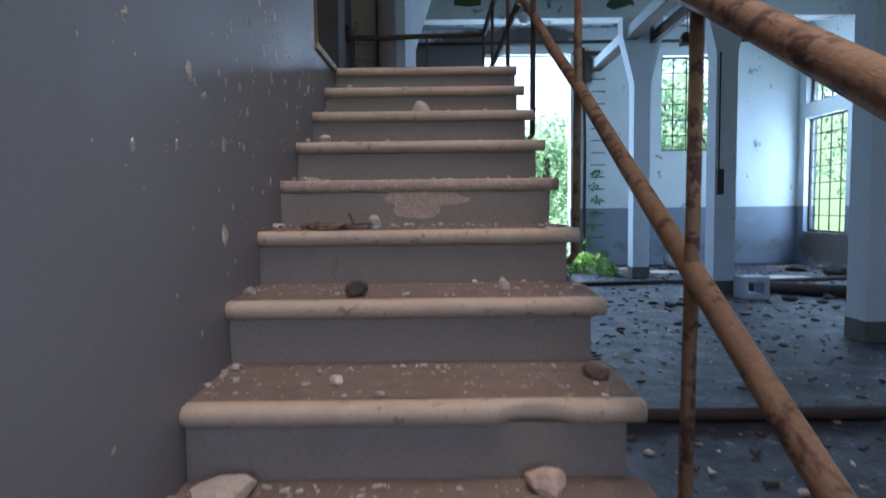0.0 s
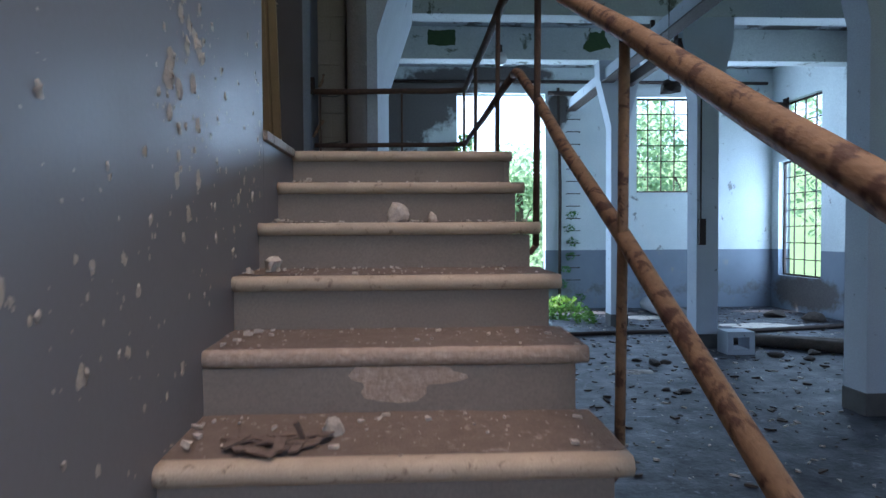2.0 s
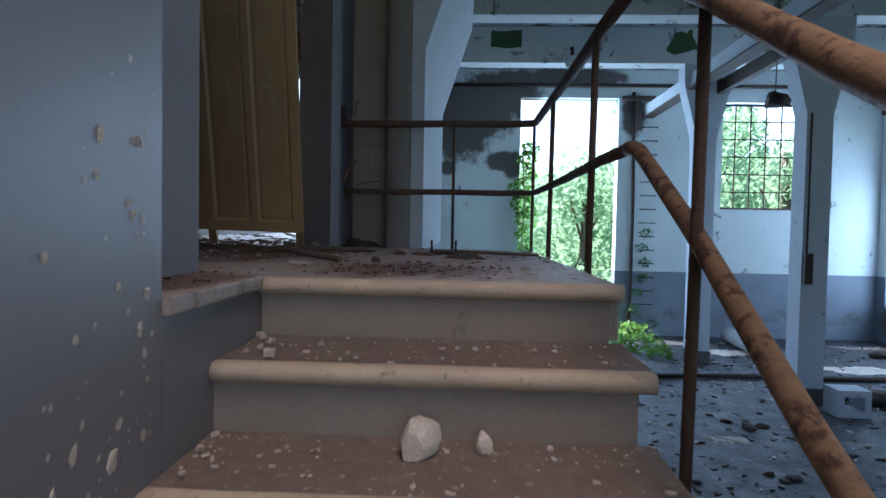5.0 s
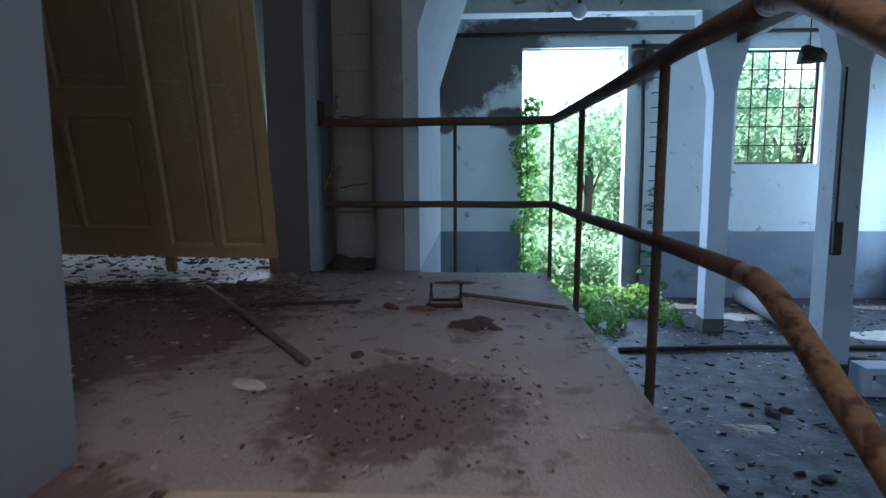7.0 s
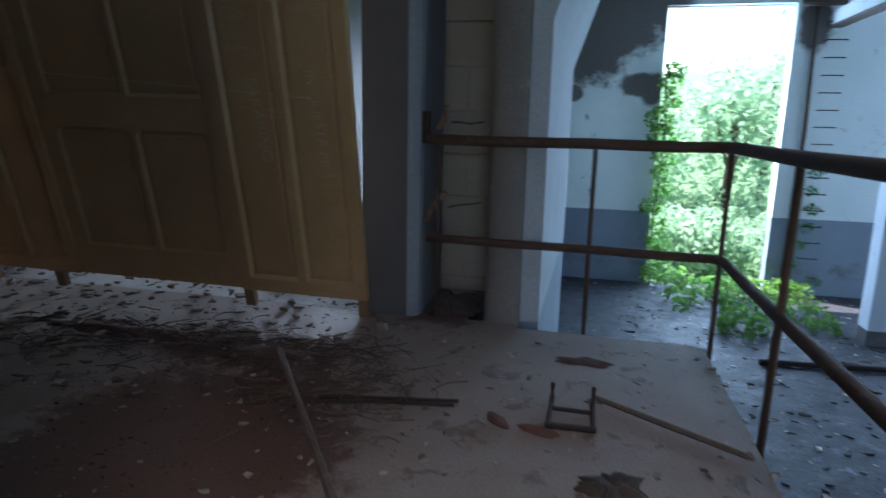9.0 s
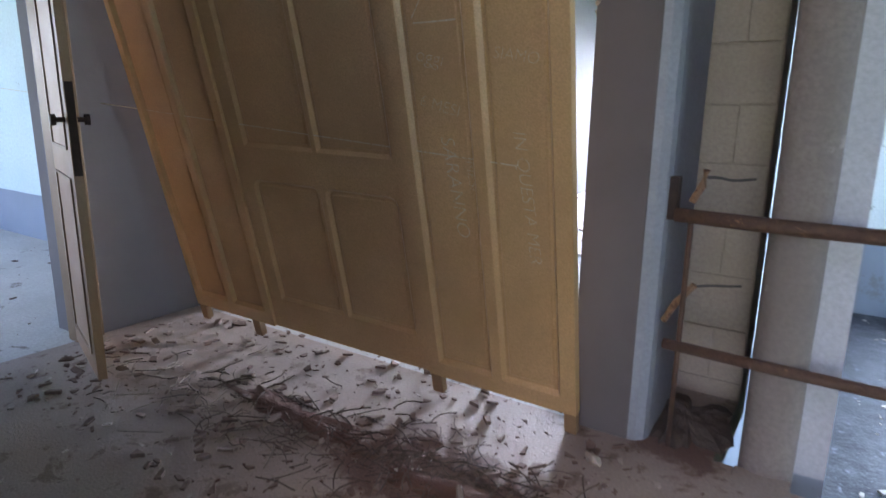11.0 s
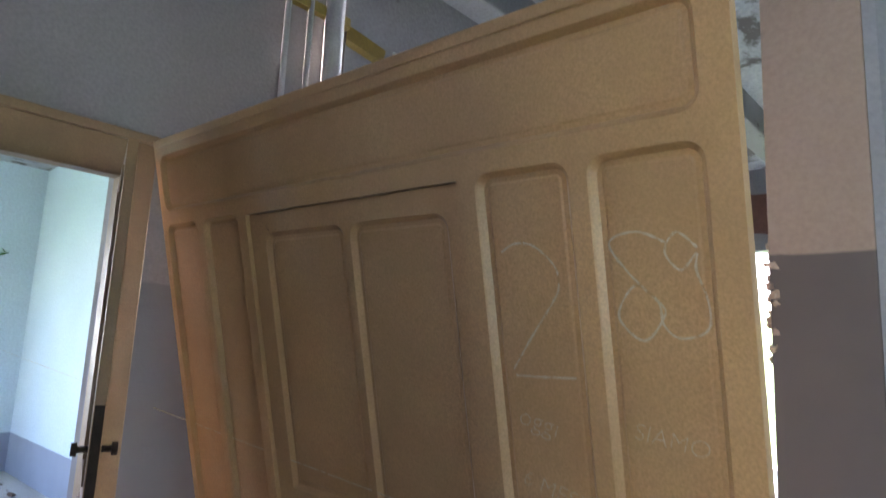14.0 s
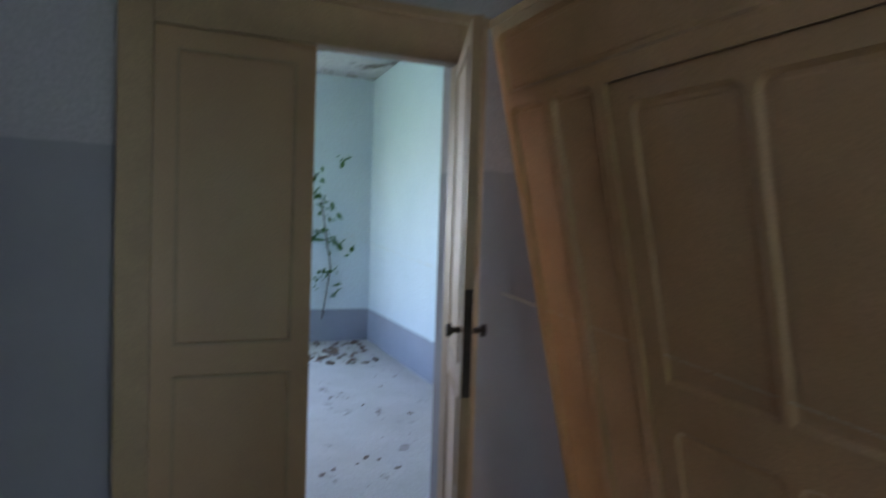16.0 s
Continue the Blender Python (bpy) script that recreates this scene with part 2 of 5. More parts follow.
def leaf_mat(name, a, b):
    m = mat(name, a, b, 1.2, 0.6, 0.0, 5)
    nt = m.node_tree
    bsdf = nt.nodes["Principled BSDF"]
    tr = nt.nodes.new("ShaderNodeBsdfTranslucent")
    nt.links.new(bsdf.inputs["Base Color"].links[0].from_socket, tr.inputs["Color"])
    mx = nt.nodes.new("ShaderNodeMixShader")
    mx.inputs[0].default_value = 0.6
    nt.links.new(bsdf.outputs[0], mx.inputs[1])
    nt.links.new(tr.outputs[0], mx.inputs[2])
    nt.links.new(mx.outputs[0], nt.nodes["Material Output"].inputs["Surface"])
    return m


M_LEAF = leaf_mat("leaf_green", (0.10, 0.22, 0.09), (0.07, 0.17, 0.06))
# leaf green lightened to put strong sunlight into the colour
M_SUNTINT_LEAF = leaf_mat("sunlight_tinted_leaf", (0.34, 0.50, 0.33), (0.27, 0.43, 0.26))
M_LEAF2 = leaf_mat("bright_leaf_green", (0.13, 0.25, 0.045), (0.08, 0.17, 0.03))
M_BARK = mat("tree_bark", (0.12, 0.09, 0.07), (0.07, 0.055, 0.045), 10, 0.95, 0.7, 40)
M_GROUND = mat("grassy_earth", (0.09, 0.16, 0.06), (0.07, 0.13, 0.05), 0.6, 1.0, 0.6, 8)
M_LATH = mat("weathered_lath", (0.17, 0.125, 0.09), (0.11, 0.08, 0.06), 18, 0.85, 0.4, 120)
M_CLOTH = mat("dirty_scrap", (0.21, 0.155, 0.125), (0.13, 0.09, 0.075), 20, 0.95, 0.5, 90)
M_GLASS = glass_mat()
M_BULB = mat("milky_lamp_globe", (0.6, 0.6, 0.6), (0.5, 0.5, 0.5), 5, 0.3, 0.0, 20)


# ---- building helpers ----
def part(name, bm, material, parent=None, label="", smooth=False):
    me = bpy.data.meshes.new(name)
    bmesh.ops.recalc_face_normals(bm, faces=bm.faces)
    if smooth:
        for f in bm.faces:
            f.smooth = True
    bm.to_mesh(me)
    bm.free()
    me.materials.append(material)
    ob = new(name, me)
    if parent is not None:
        ob.parent = parent
    if label:
        ob["label"] = label
    return ob


def thing(name, label, category, m=None, group="", kind=""):
    ob = new(name)
    ob.empty_display_size = 0.1
    if m is not None:
        ob.matrix_basis = m
    return tagged(ob, label, category, group, kind)


def add_box(bm, x0, y0, z0, x1, y1, z1, bevel=0.0, m=None):
    r = bmesh.ops.create_cube(bm, size=1.0)
    vs = r["verts"]
    t = Matrix.Translation(((x0 + x1) / 2, (y0 + y1) / 2, (z0 + z1) / 2)) @ Matrix.Diagonal((x1 - x0, y1 - y0, z1 - z0, 1))
    bmesh.ops.transform(bm, matrix=(m @ t) if m is not None else t, verts=vs)
    if bevel:
        es = list({e for v in vs for e in v.link_edges})
        bmesh.ops.bevel(bm, geom=es, offset=bevel, segments=2, affect='EDGES', profile=0.6)
    return bm


def box(x0, y0, z0, x1, y1, z1, bevel=0.0):
    return add_box(bmesh.new(), x0, y0, z0, x1, y1, z1, bevel)


def tube(points, r, sides=12, caps=True, wobble=0.0):
    """A round bar along a line of points."""
    bm = bmesh.new()
    pts = [Vector(p) for p in points]
    rings = []
    for i, p in enumerate(pts):
        d = (pts[min(i + 1, len(pts) - 1)] - pts[max(i - 1, 0)]).normalized()
        up = Vector((0, 0, 1)) if abs(d.z) < 0.95 else Vector((1, 0, 0))
        a = d.cross(up).normalized()
        b = a.cross(d)
        rr = r * (1 + wobble * (random.random() - 0.5))
        rings.append([bm.verts.new(p + (a * math.cos(q) + b * math.sin(q)) * rr) for q in [2 * math.pi * k / sides for k in range(sides)]])
    for r0, r1 in zip(rings, rings[1:]):
        for k in range(sides):
            bm.faces.new((r0[k], r0[(k + 1) % sides], r1[(k + 1) % sides], r1[k]))
    if caps:
        bm.faces.new(rings[0])
        bm.faces.new(rings[-1])
    return bm


def wall_cells(u0, u1, v0, v1, holes, depth, place):
    """A wall of real thickness with openings: place(u, w, v) gives the world point, w from 0 to depth."""
    us = sorted({u0, u1, *[h[0] for h in holes], *[h[1] for h in holes]})
    vs = sorted({v0, v1, *[h[2] for h in holes], *[h[3] for h in holes]})
    us, vs = [u for u in us if u0 <= u <= u1], [v for v in vs if v0 <= v <= v1]
    solid = {}
    for i in range(len(us) - 1):
        for j in range(len(vs) - 1):
            cu, cv = (us[i] + us[i + 1]) / 2, (vs[j] + vs[j + 1]) / 2
            solid[i, j] = not any(h[0] < cu < h[1] and h[2] < cv < h[3] for h in holes)
    bm = bmesh.new()
    cache = {}

    def v(i, w, j):
        k = (i, w, j)
        if k not in cache:
            cache[k] = bm.verts.new(place(us[i], depth * w, vs[j]))
        return cache[k]
    for (i, j), s in solid.items():
        if not s:
            continue
        bm.faces.new([v(i, 0, j), v(i + 1, 0, j), v(i + 1, 0, j + 1), v(i, 0, j + 1)])
        bm.faces.new([v(i, 1, j), v(i, 1, j + 1), v(i + 1, 1, j + 1), v(i + 1, 1, j)])
        if not solid.get((i - 1, j)):
            bm.faces.new([v(i, 0, j), v(i, 0, j + 1), v(i, 1, j + 1), v(i, 1, j)])
        if not solid.get((i + 1, j)):
            bm.faces.new([v(i + 1, 0, j), v(i + 1, 1, j), v(i + 1, 1, j + 1), v(i + 1, 0, j + 1)])
        if not solid.get((i, j - 1)):
            bm.faces.new([v(i, 0, j), v(i, 1, j), v(i + 1, 1, j), v(i + 1, 0, j)])
        if not solid.get((i, j + 1)):
            bm.faces.new([v(i, 0, j + 1), v(i + 1, 0, j + 1), v(i + 1, 1, j + 1), v(i, 1, j + 1)])
    return bm


def wall_x(name, x, y0, y1, z0, z1, thick, material, label, holes=()):
    """A wall along y whose seen face is at x; thick is signed away from that face."""
    ob = part(name, wall_cells(y0, y1, z0, z1, holes, thick, lambda u, w, v: (x + w, u, v)), material)
    return tagged(ob, label, "wall", kind="structure")


def wall_y(name, y, x0, x1, z0, z1, thick, material, label, holes=()):
    ob = part(name, wall_cells(x0, x1, z0, z1, holes, thick, lambda u, w, v: (u, y + w, v)), material)
    return tagged(ob, label, "wall", kind="structure")


def chunk(bm, x, y, z, sx, sy, sz, rnd):
    """An angular broken lump that rests at height z."""
    r = bmesh.ops.create_icosphere(bm, subdivisions=2, radius=0.5)
    a, seed = rnd.random() * 6.28, rnd.random() * 50
    cuts = [(Vector((rnd.gauss(0, 1), rnd.gauss(0, 1), rnd.gauss(0, 0.7))).normalized(), rnd.uniform(0.24, 0.40)) for _ in range(7)]
    for v in r["verts"]:
        p = v.co * (1 + 0.25 * noise.noise(v.co * 3 + Vector((seed, 0, 0))))
        for n, d in cuts:
            over = p.dot(n) - d
            if over > 0:
                p = p - n * over * 0.92
        p = Vector((p.x * sx * 1.25, p.y * sy * 1.25, max(-0.28, p.z) * sz * 1.25))
        v.co = (x + p.x * math.cos(a) - p.y * math.sin(a), y + p.x * math.sin(a) + p.y * math.cos(a), z + p.z + 0.34 * sz)


def shard_mesh(name, items, material, label, category):
    """Many small broken plates in one mesh: items of (x, y, z, size, thickness, yaw, tilt)."""
    vs, fs = [], []
    rnd = random.Random(len(items))
    for x, y, z, s, th, yaw, tilt in items:
        n = rnd.randint(3, 5)
        m = pose(x, y, z, tilt, 0, yaw)
        b = len(vs)
        ring = [(s * (0.45 + 0.75 * rnd.random()) * math.cos(2 * math.pi * (k + 0.6 * rnd.random()) / n), s * (0.25 + 0.55 * rnd.random()) * math.sin(2 * math.pi * k / n)) for k in range(n)]
        for h in (0, th):
            for px, py in ring:
                vs.append(tuple(m @ Vector((px, py, h))))
        fs.append(tuple(b + k for k in reversed(range(n))))
        fs.append(tuple(b + n + k for k in range(n)))
        for k in range(n):
            fs.append((b + k, b + (k + 1) % n, b + n + (k + 1) % n, b + n + k))
    me = bpy.data.meshes.new(name)
    me.from_pydata(vs, [], fs)
    me.materials.append(material)
    ob = new(name, me)
    return tagged(ob, label, category, kind="stuff")


HALL, CEIL, LAND = -2.65, 4.75, 0.0
RISE, GO, NOSE_Y = 0.184, 0.347, 3.68
XL, XR = -0.66, 0.438

# ---- setting: floors and ceiling ----
def slab(name, x0, y0, x1, y1, z, thick, material, label, category="floor"):
    ob = part(name, box(x0, y0, z - thick, x1, y1, z), material)
    return tagged(ob, label, category, kind="structure")


slab("floor_hall", -1.06, -4.6, 11.0, 18.8, HALL, 0.3, M_HALLFLOOR, "dark wet concrete hall floor strewn with rubble")
slab("floor_back_room", -4.4, 6.46, -1.08, 16.0, -0.03, 0.2, M_ROOMFLOOR, "pale dusty floor of the back room")
slab("floor_blue_room", -10.0, 1.8, -3.95, 7.2, -0.02, 0.2, M_ROOMFLOOR, "pale dusty floor of the blue room")


def landing():
    ob = thing("landing", "dusty stone stair landing with a rounded stone edge", "landing", kind="structure")
    bm = bmesh.new()
    rim = [(XL - 0.028, NOSE_Y + 0.05), (0.43, NOSE_Y + 0.05), (0.412, 4.75), (0.388, 6.362), (0.33, 6.385), (XL - 0.028, 6.40)]
    lo, hi = [bm.verts.new((x, y, -0.17)) for x, y in rim], [bm.verts.new((x, y, 0.0)) for x, y in rim]
    bm.faces.new(lo), bm.faces.new(hi)
    for k in range(len(rim)):
        bm.faces.new((lo[k], lo[(k + 1) % len(rim)], hi[(k + 1) % len(rim)], hi[k]))
    bmesh.ops.bevel(bm, geom=[e for e in bm.edges if all(v in hi and v.co.x > 0.3 for v in e.verts)], offset=0.008, segments=2, affect='EDGES')
    part("slab", bm, M_LANDING, ob)
    part("slab", box(-1.14, 3.1, -0.17, XL - 0.0281, 6.46, 0.0), M_LANDING, ob)
    part("slab", box(-3.93, 3.2, -0.17, -1.1401, 6.46, 0.0), M_LANDING, ob)
    part("slab", box(XL - 0.026, 6.402, -0.17, -0.5, 6.48, -0.004), M_LANDING, ob)
    part("slab", box(-1.138, 6.462, -0.17, -0.76, 7.08, -0.002), M_LANDING, ob)
    part("edge_trim", box(XL - 0.029, 3.103, -0.034, XL + 0.018, NOSE_Y - 0.002, 0.006, 0.006), M_LANDING, ob, "worn stone edging strip")


landing()
wall_y("wall_landing_front", 6.34, -0.5, 0.36, HALL, -0.172, -0.2, M_RISER, "rough cement face under the landing")


def roof():
    # the first opening is unseen, added only for the stair fill light
    bm = wall_cells(-4.5, 11.2, -4.8, 19.0, [(0.1, 1.7, -1.5, 2.7), (1.9, 2.5, 14.0, 14.8), (6.0, 6.9, 13.2, 14.2)], 0.25, lambda u, w, v: (u, v, CEIL + w))
    ob = part("ceiling", bm, M_CEIL)
    tagged(ob, "mould-stained plaster ceiling with broken holes", "ceiling", kind="structure")
    ob3 = part("ceiling_hall", box(-1.058, 3.2, 4.402, 10.618, 18.598, 4.56), M_CEIL)
    tagged(ob3, "mould-stained plaster ceiling of the hall between the beams", "ceiling", kind="structure")
    ob2 = part("ceiling_blue_room", box(-10.2, 1.6, 3.6, -4.502, 7.4, 3.8), M_CEIL)
    tagged(ob2, "plain plaster ceiling of the blue room", "ceiling", kind="structure")


roof()

# ---- setting: walls ----
wall_x("wall_stair", XL, -4.6, 3.1, HALL, CEIL, -0.48, M_STAIRWALL, "dark blue-grey gloss painted stair wall with peeling patches")
wall_x("wall_stair_low", XL, 3.102, NOSE_Y + 0.048, HALL, -0.036, -0.028, M_STAIRWALL, "dark blue-grey painted wall below the landing")
wall_x("wall_recess", -0.92, 3.102, 3.85, 0.0, CEIL, -0.3, M_CORRIDOR, "grey painted wall return beside the landing")
wall_y("wall_corridor_south", 3.2, -3.93, -1.222, 0.0, CEIL, -0.3, M_CORRIDOR, "corridor wall with a dark grey dado")
wall_x("wall_corridor", -3.93, 2.9, 6.95, 0.0, CEIL, -0.3, M_CORRIDOR, "pale corridor wall with a dark grey dado", [(4.33, 5.74, 0.0, 2.46)])
wall_x("wall_back_room_left", -4.08, 6.952, 16.0, -0.03, CEIL, -0.25, M_BACKROOM, "bare plaster wall of the back room", [(7.5, 7.64, 3.5, 3.78)])
wall_y("wall_back_room_end", 15.3, -4.08, -1.32, -0.03, CEIL, 0.3, M_BACKROOM, "end wall of the back room with a tall window opening", [(-3.95, -2.25, -0.03, 3.4)])
wall_x("wall_between", -1.32, 6.9, 18.6, HALL, CEIL, 0.26, M_HALLWALL, "plaster wall between back room and hall")
wall_y("wall_far", 18.6, -1.06, 11.0, HALL, CEIL, 0.35, M_HALLWALL, "pale plastered far hall wall with mould and grey dado",
       [(1.21, 3.80, HALL, 3.65), (6.52, 8.53, 0.76, 3.56)])
wall_x("wall_right", 10.62, -4.6, 18.6, HALL, CEIL, 0.35, M_HALLWALL, "pale plastered side wall of the hall with tall windows",
       [(16.35, 18.25, -1.68, 1.62), (16.35, 18.25, 2.05, 3.3), (11.9, 13.8, -1.68, 1.62), (11.9, 13.8, 2.05, 3.3), (6.8, 8.8, -1.68, 1.62), (3.0, 4.9, -1.68, 1.62), (3.0, 4.9, 2.05, 3.3)])
# opening is unseen, added to let the entrance fill in
wall_y("wall_south", -4.25, -1.14, 11.0, HALL, CEIL, -0.35, M_HALLWALL, "unseen hall wall behind the stair foot with an added light opening", [(-1.1, 3.0, -1.1, 3.1)])
wall_x("wall_blue_room_end", -9.65, 1.8, 7.1, -0.02, 3.6, -0.25, M_BLUEROOM, "pale blue plaster wall with a dark skirting", [(3.2, 4.8, 0.8, 2.7)])
wall_y("wall_blue_room_side", 6.85, -9.65, -4.25, -0.02, 3.6, 0.25, M_BLUEROOM, "pale blue plaster wall in daylight")
wall_y("wall_blue_room_window", 2.3, -9.65, -4.25, -0.02, 3.6, -0.25, M_BLUEROOM, "pale blue wall with a window opening", [(-8.5, -6.7, 0.5, 2.7)])


# ---- the pier, pillar and columns ----
def pillar():
    ob = thing("pillar", "square pillar painted pink above a dark grey dado, with a corner tinted by hall light and chipped plaster edge", "pillar", kind="structure")
    part("shaft", box(-1.32, 6.42, 0.0, -1.08, 6.90, CEIL, 0.004), M_PILLAR, ob)
    bm = bmesh.new()
    prof = [(-1.079, 6.424), (-1.05, 6.432), (-1.022, 6.455), (-1.012, 6.49), (-1.012, 6.90), (-1.079, 6.90)]
    lo = [bm.verts.new((x, y, 0.0)) for x, y in prof]
    hi = [bm.verts.new((x, y, CEIL)) for x, y in prof]
    for k in range(len(prof)):
        q = (k + 1) % len(prof)
        bm.faces.new((lo[k], lo[q], hi[q], hi[k]))
    bm.faces.new(lo)
    bm.faces.new(hi)
    part("rounded_corner", bm, M_BLUELIT_EDGE, ob, "rounded plaster corner with blue hall light in its colour")


pillar()


def cream_wall():
    ob = wall_y("wall_cream", 7.062, -1.06, -0.76, -0.17, CEIL, 0.25, M_CREAM, "cream painted block wall beside the pillar")
    z, rnd = -0.165, random.Random(5)
    course = 0
    while z < CEIL - 0.25:
        cut = -0.90 if course % 2 else -0.76
        for a, b in ((-1.06, cut), (cut, -0.76)):
            if b - a > 0.03:
                d = rnd.uniform(0.0, 0.006)
                part("block", box(a + 0.003, 7.046 + d, z + 0.004, b - 0.003, 7.061, z + 0.244, 0.004), M_CREAM, ob)
        z += 0.248
        course += 1


cream_wall()


def haunched(name, x0, x1, y0, y1, z0, zb, zt, flare, label, left=True, right=True, material=None):
    """A hall column with a flared head."""
    ob = thing(name, label, "column", kind="structure")
    bm = bmesh.new()
    lv = []
    for z, f in ((z0, 0), (zb, 0), (zb + (zt - zb) * 0.72, flare), (zt, flare * 1.05)):
        a, b = x0 - (f if left else 0), x1 + (f if right else 0)
        lv.append([bm.verts.new(c) for c in ((a, y0, z), (b, y0, z), (b, y1, z), (a, y1, z))])
    for p, q in zip(lv, lv[1:]):
        for k in range(4):
            bm.faces.new((p[k], p[(k + 1) % 4], q[(k + 1) % 4], q[k]))
    bm.faces.new(lv[0])
    bm.faces.new(lv[-1])
    part("shaft", bm, material or M_COLUMN, ob)
    bm = box(x0 - 0.012, y0 - 0.012, z0, x1 + 0.012, y1 + 0.012, z0 + 0.28, 0.01)
    part("plinth", bm, M_MOULD, ob, "dark damp column foot")
    return ob


haunched("pier", -0.68, -0.40, 6.58, 9.3, HALL, 1.50, 2.9, 0.33, "pale blue plaster pier with a flared head and a blue dado", left=False, material=M_PIER)


def pilaster():
    """A half-round cement casing that runs up the pier's front."""
    bm = bmesh.new()
    prof = [(-0.682, 6.58)] + [(-0.59 - 0.092 * math.cos(math.pi * k / 10), 6.535 - 0.075 * math.sin(math.pi * k / 10)) for k in range(11)] + [(-0.498, 6.58)]
    rows = []
    for i in range(24):
        z = -0.17 + (CEIL + 0.17) * i / 23
        rows.append([bm.verts.new((x + 0.003 * noise.noise((x * 20, z * 3, 1)), y + 0.004 * noise.noise((x * 20, z * 3, 7)), z)) for x, y in prof])
    for p, q in zip(rows, rows[1:]):
        for k in range(len(prof) - 1):
            bm.faces.new((p[k], p[k + 1], q[k + 1], q[k]))
    tagged(part("pier_casing", bm, M_CASING, None, "", True), "grey-brown rounded cement casing on the pier front", "casing", kind="structure")


pilaster()
haunched("hall_column", 4.63, 5.03, 15.1, 15.5, HALL, 2.10, 3.65, 0.28, "tall plastered hall column with a flared head")
haunched("hall_column", 5.33, 5.75, 12.15, 12.55, HALL, 2.10, 3.65, 0.28, "tall plastered hall column with a flared head and dark switch box")
haunched("hall_column", 5.38, 5.82, 7.75, 8.15, HALL, 2.10, 3.65, 0.28, "tall plastered hall column with a flared head, close to the stair")


def beams():
    for y in (15.08, 12.13, 7.73):
        ob = part("beam", box(-1.06, y, 3.65, 10.62, y + 0.44, 4.40, 0.012), M_BEAM)
        tagged(ob, "pale plastered cross beam with moss stains", "beam", kind="structure")
    ob = part("beam_long", box(5.38, -4.2, 3.3, 5.80, 7.728, 3.72), M_BEAM)
    tagged(ob, "long plastered beam along the columns", "beam", kind="structure")


beams()


# ---- the stair ----
def bulge(y, z):
    """How far the stair wall's plaster stands out near the lower steps."""
    k = max(0.0, min(9.0, (NOSE_Y - y) / GO) - 3.0)
    line = -RISE / GO * (NOSE_Y - y)
    s = min(1.0, max(0.0, (z - line + 0.05) / 0.85))
    return (0.013 * k + 0.004 * noise.noise((y * 5, z * 5, 0))) * (1 - s * s * (3 - 2 * s)) if k > 0 else 0.0


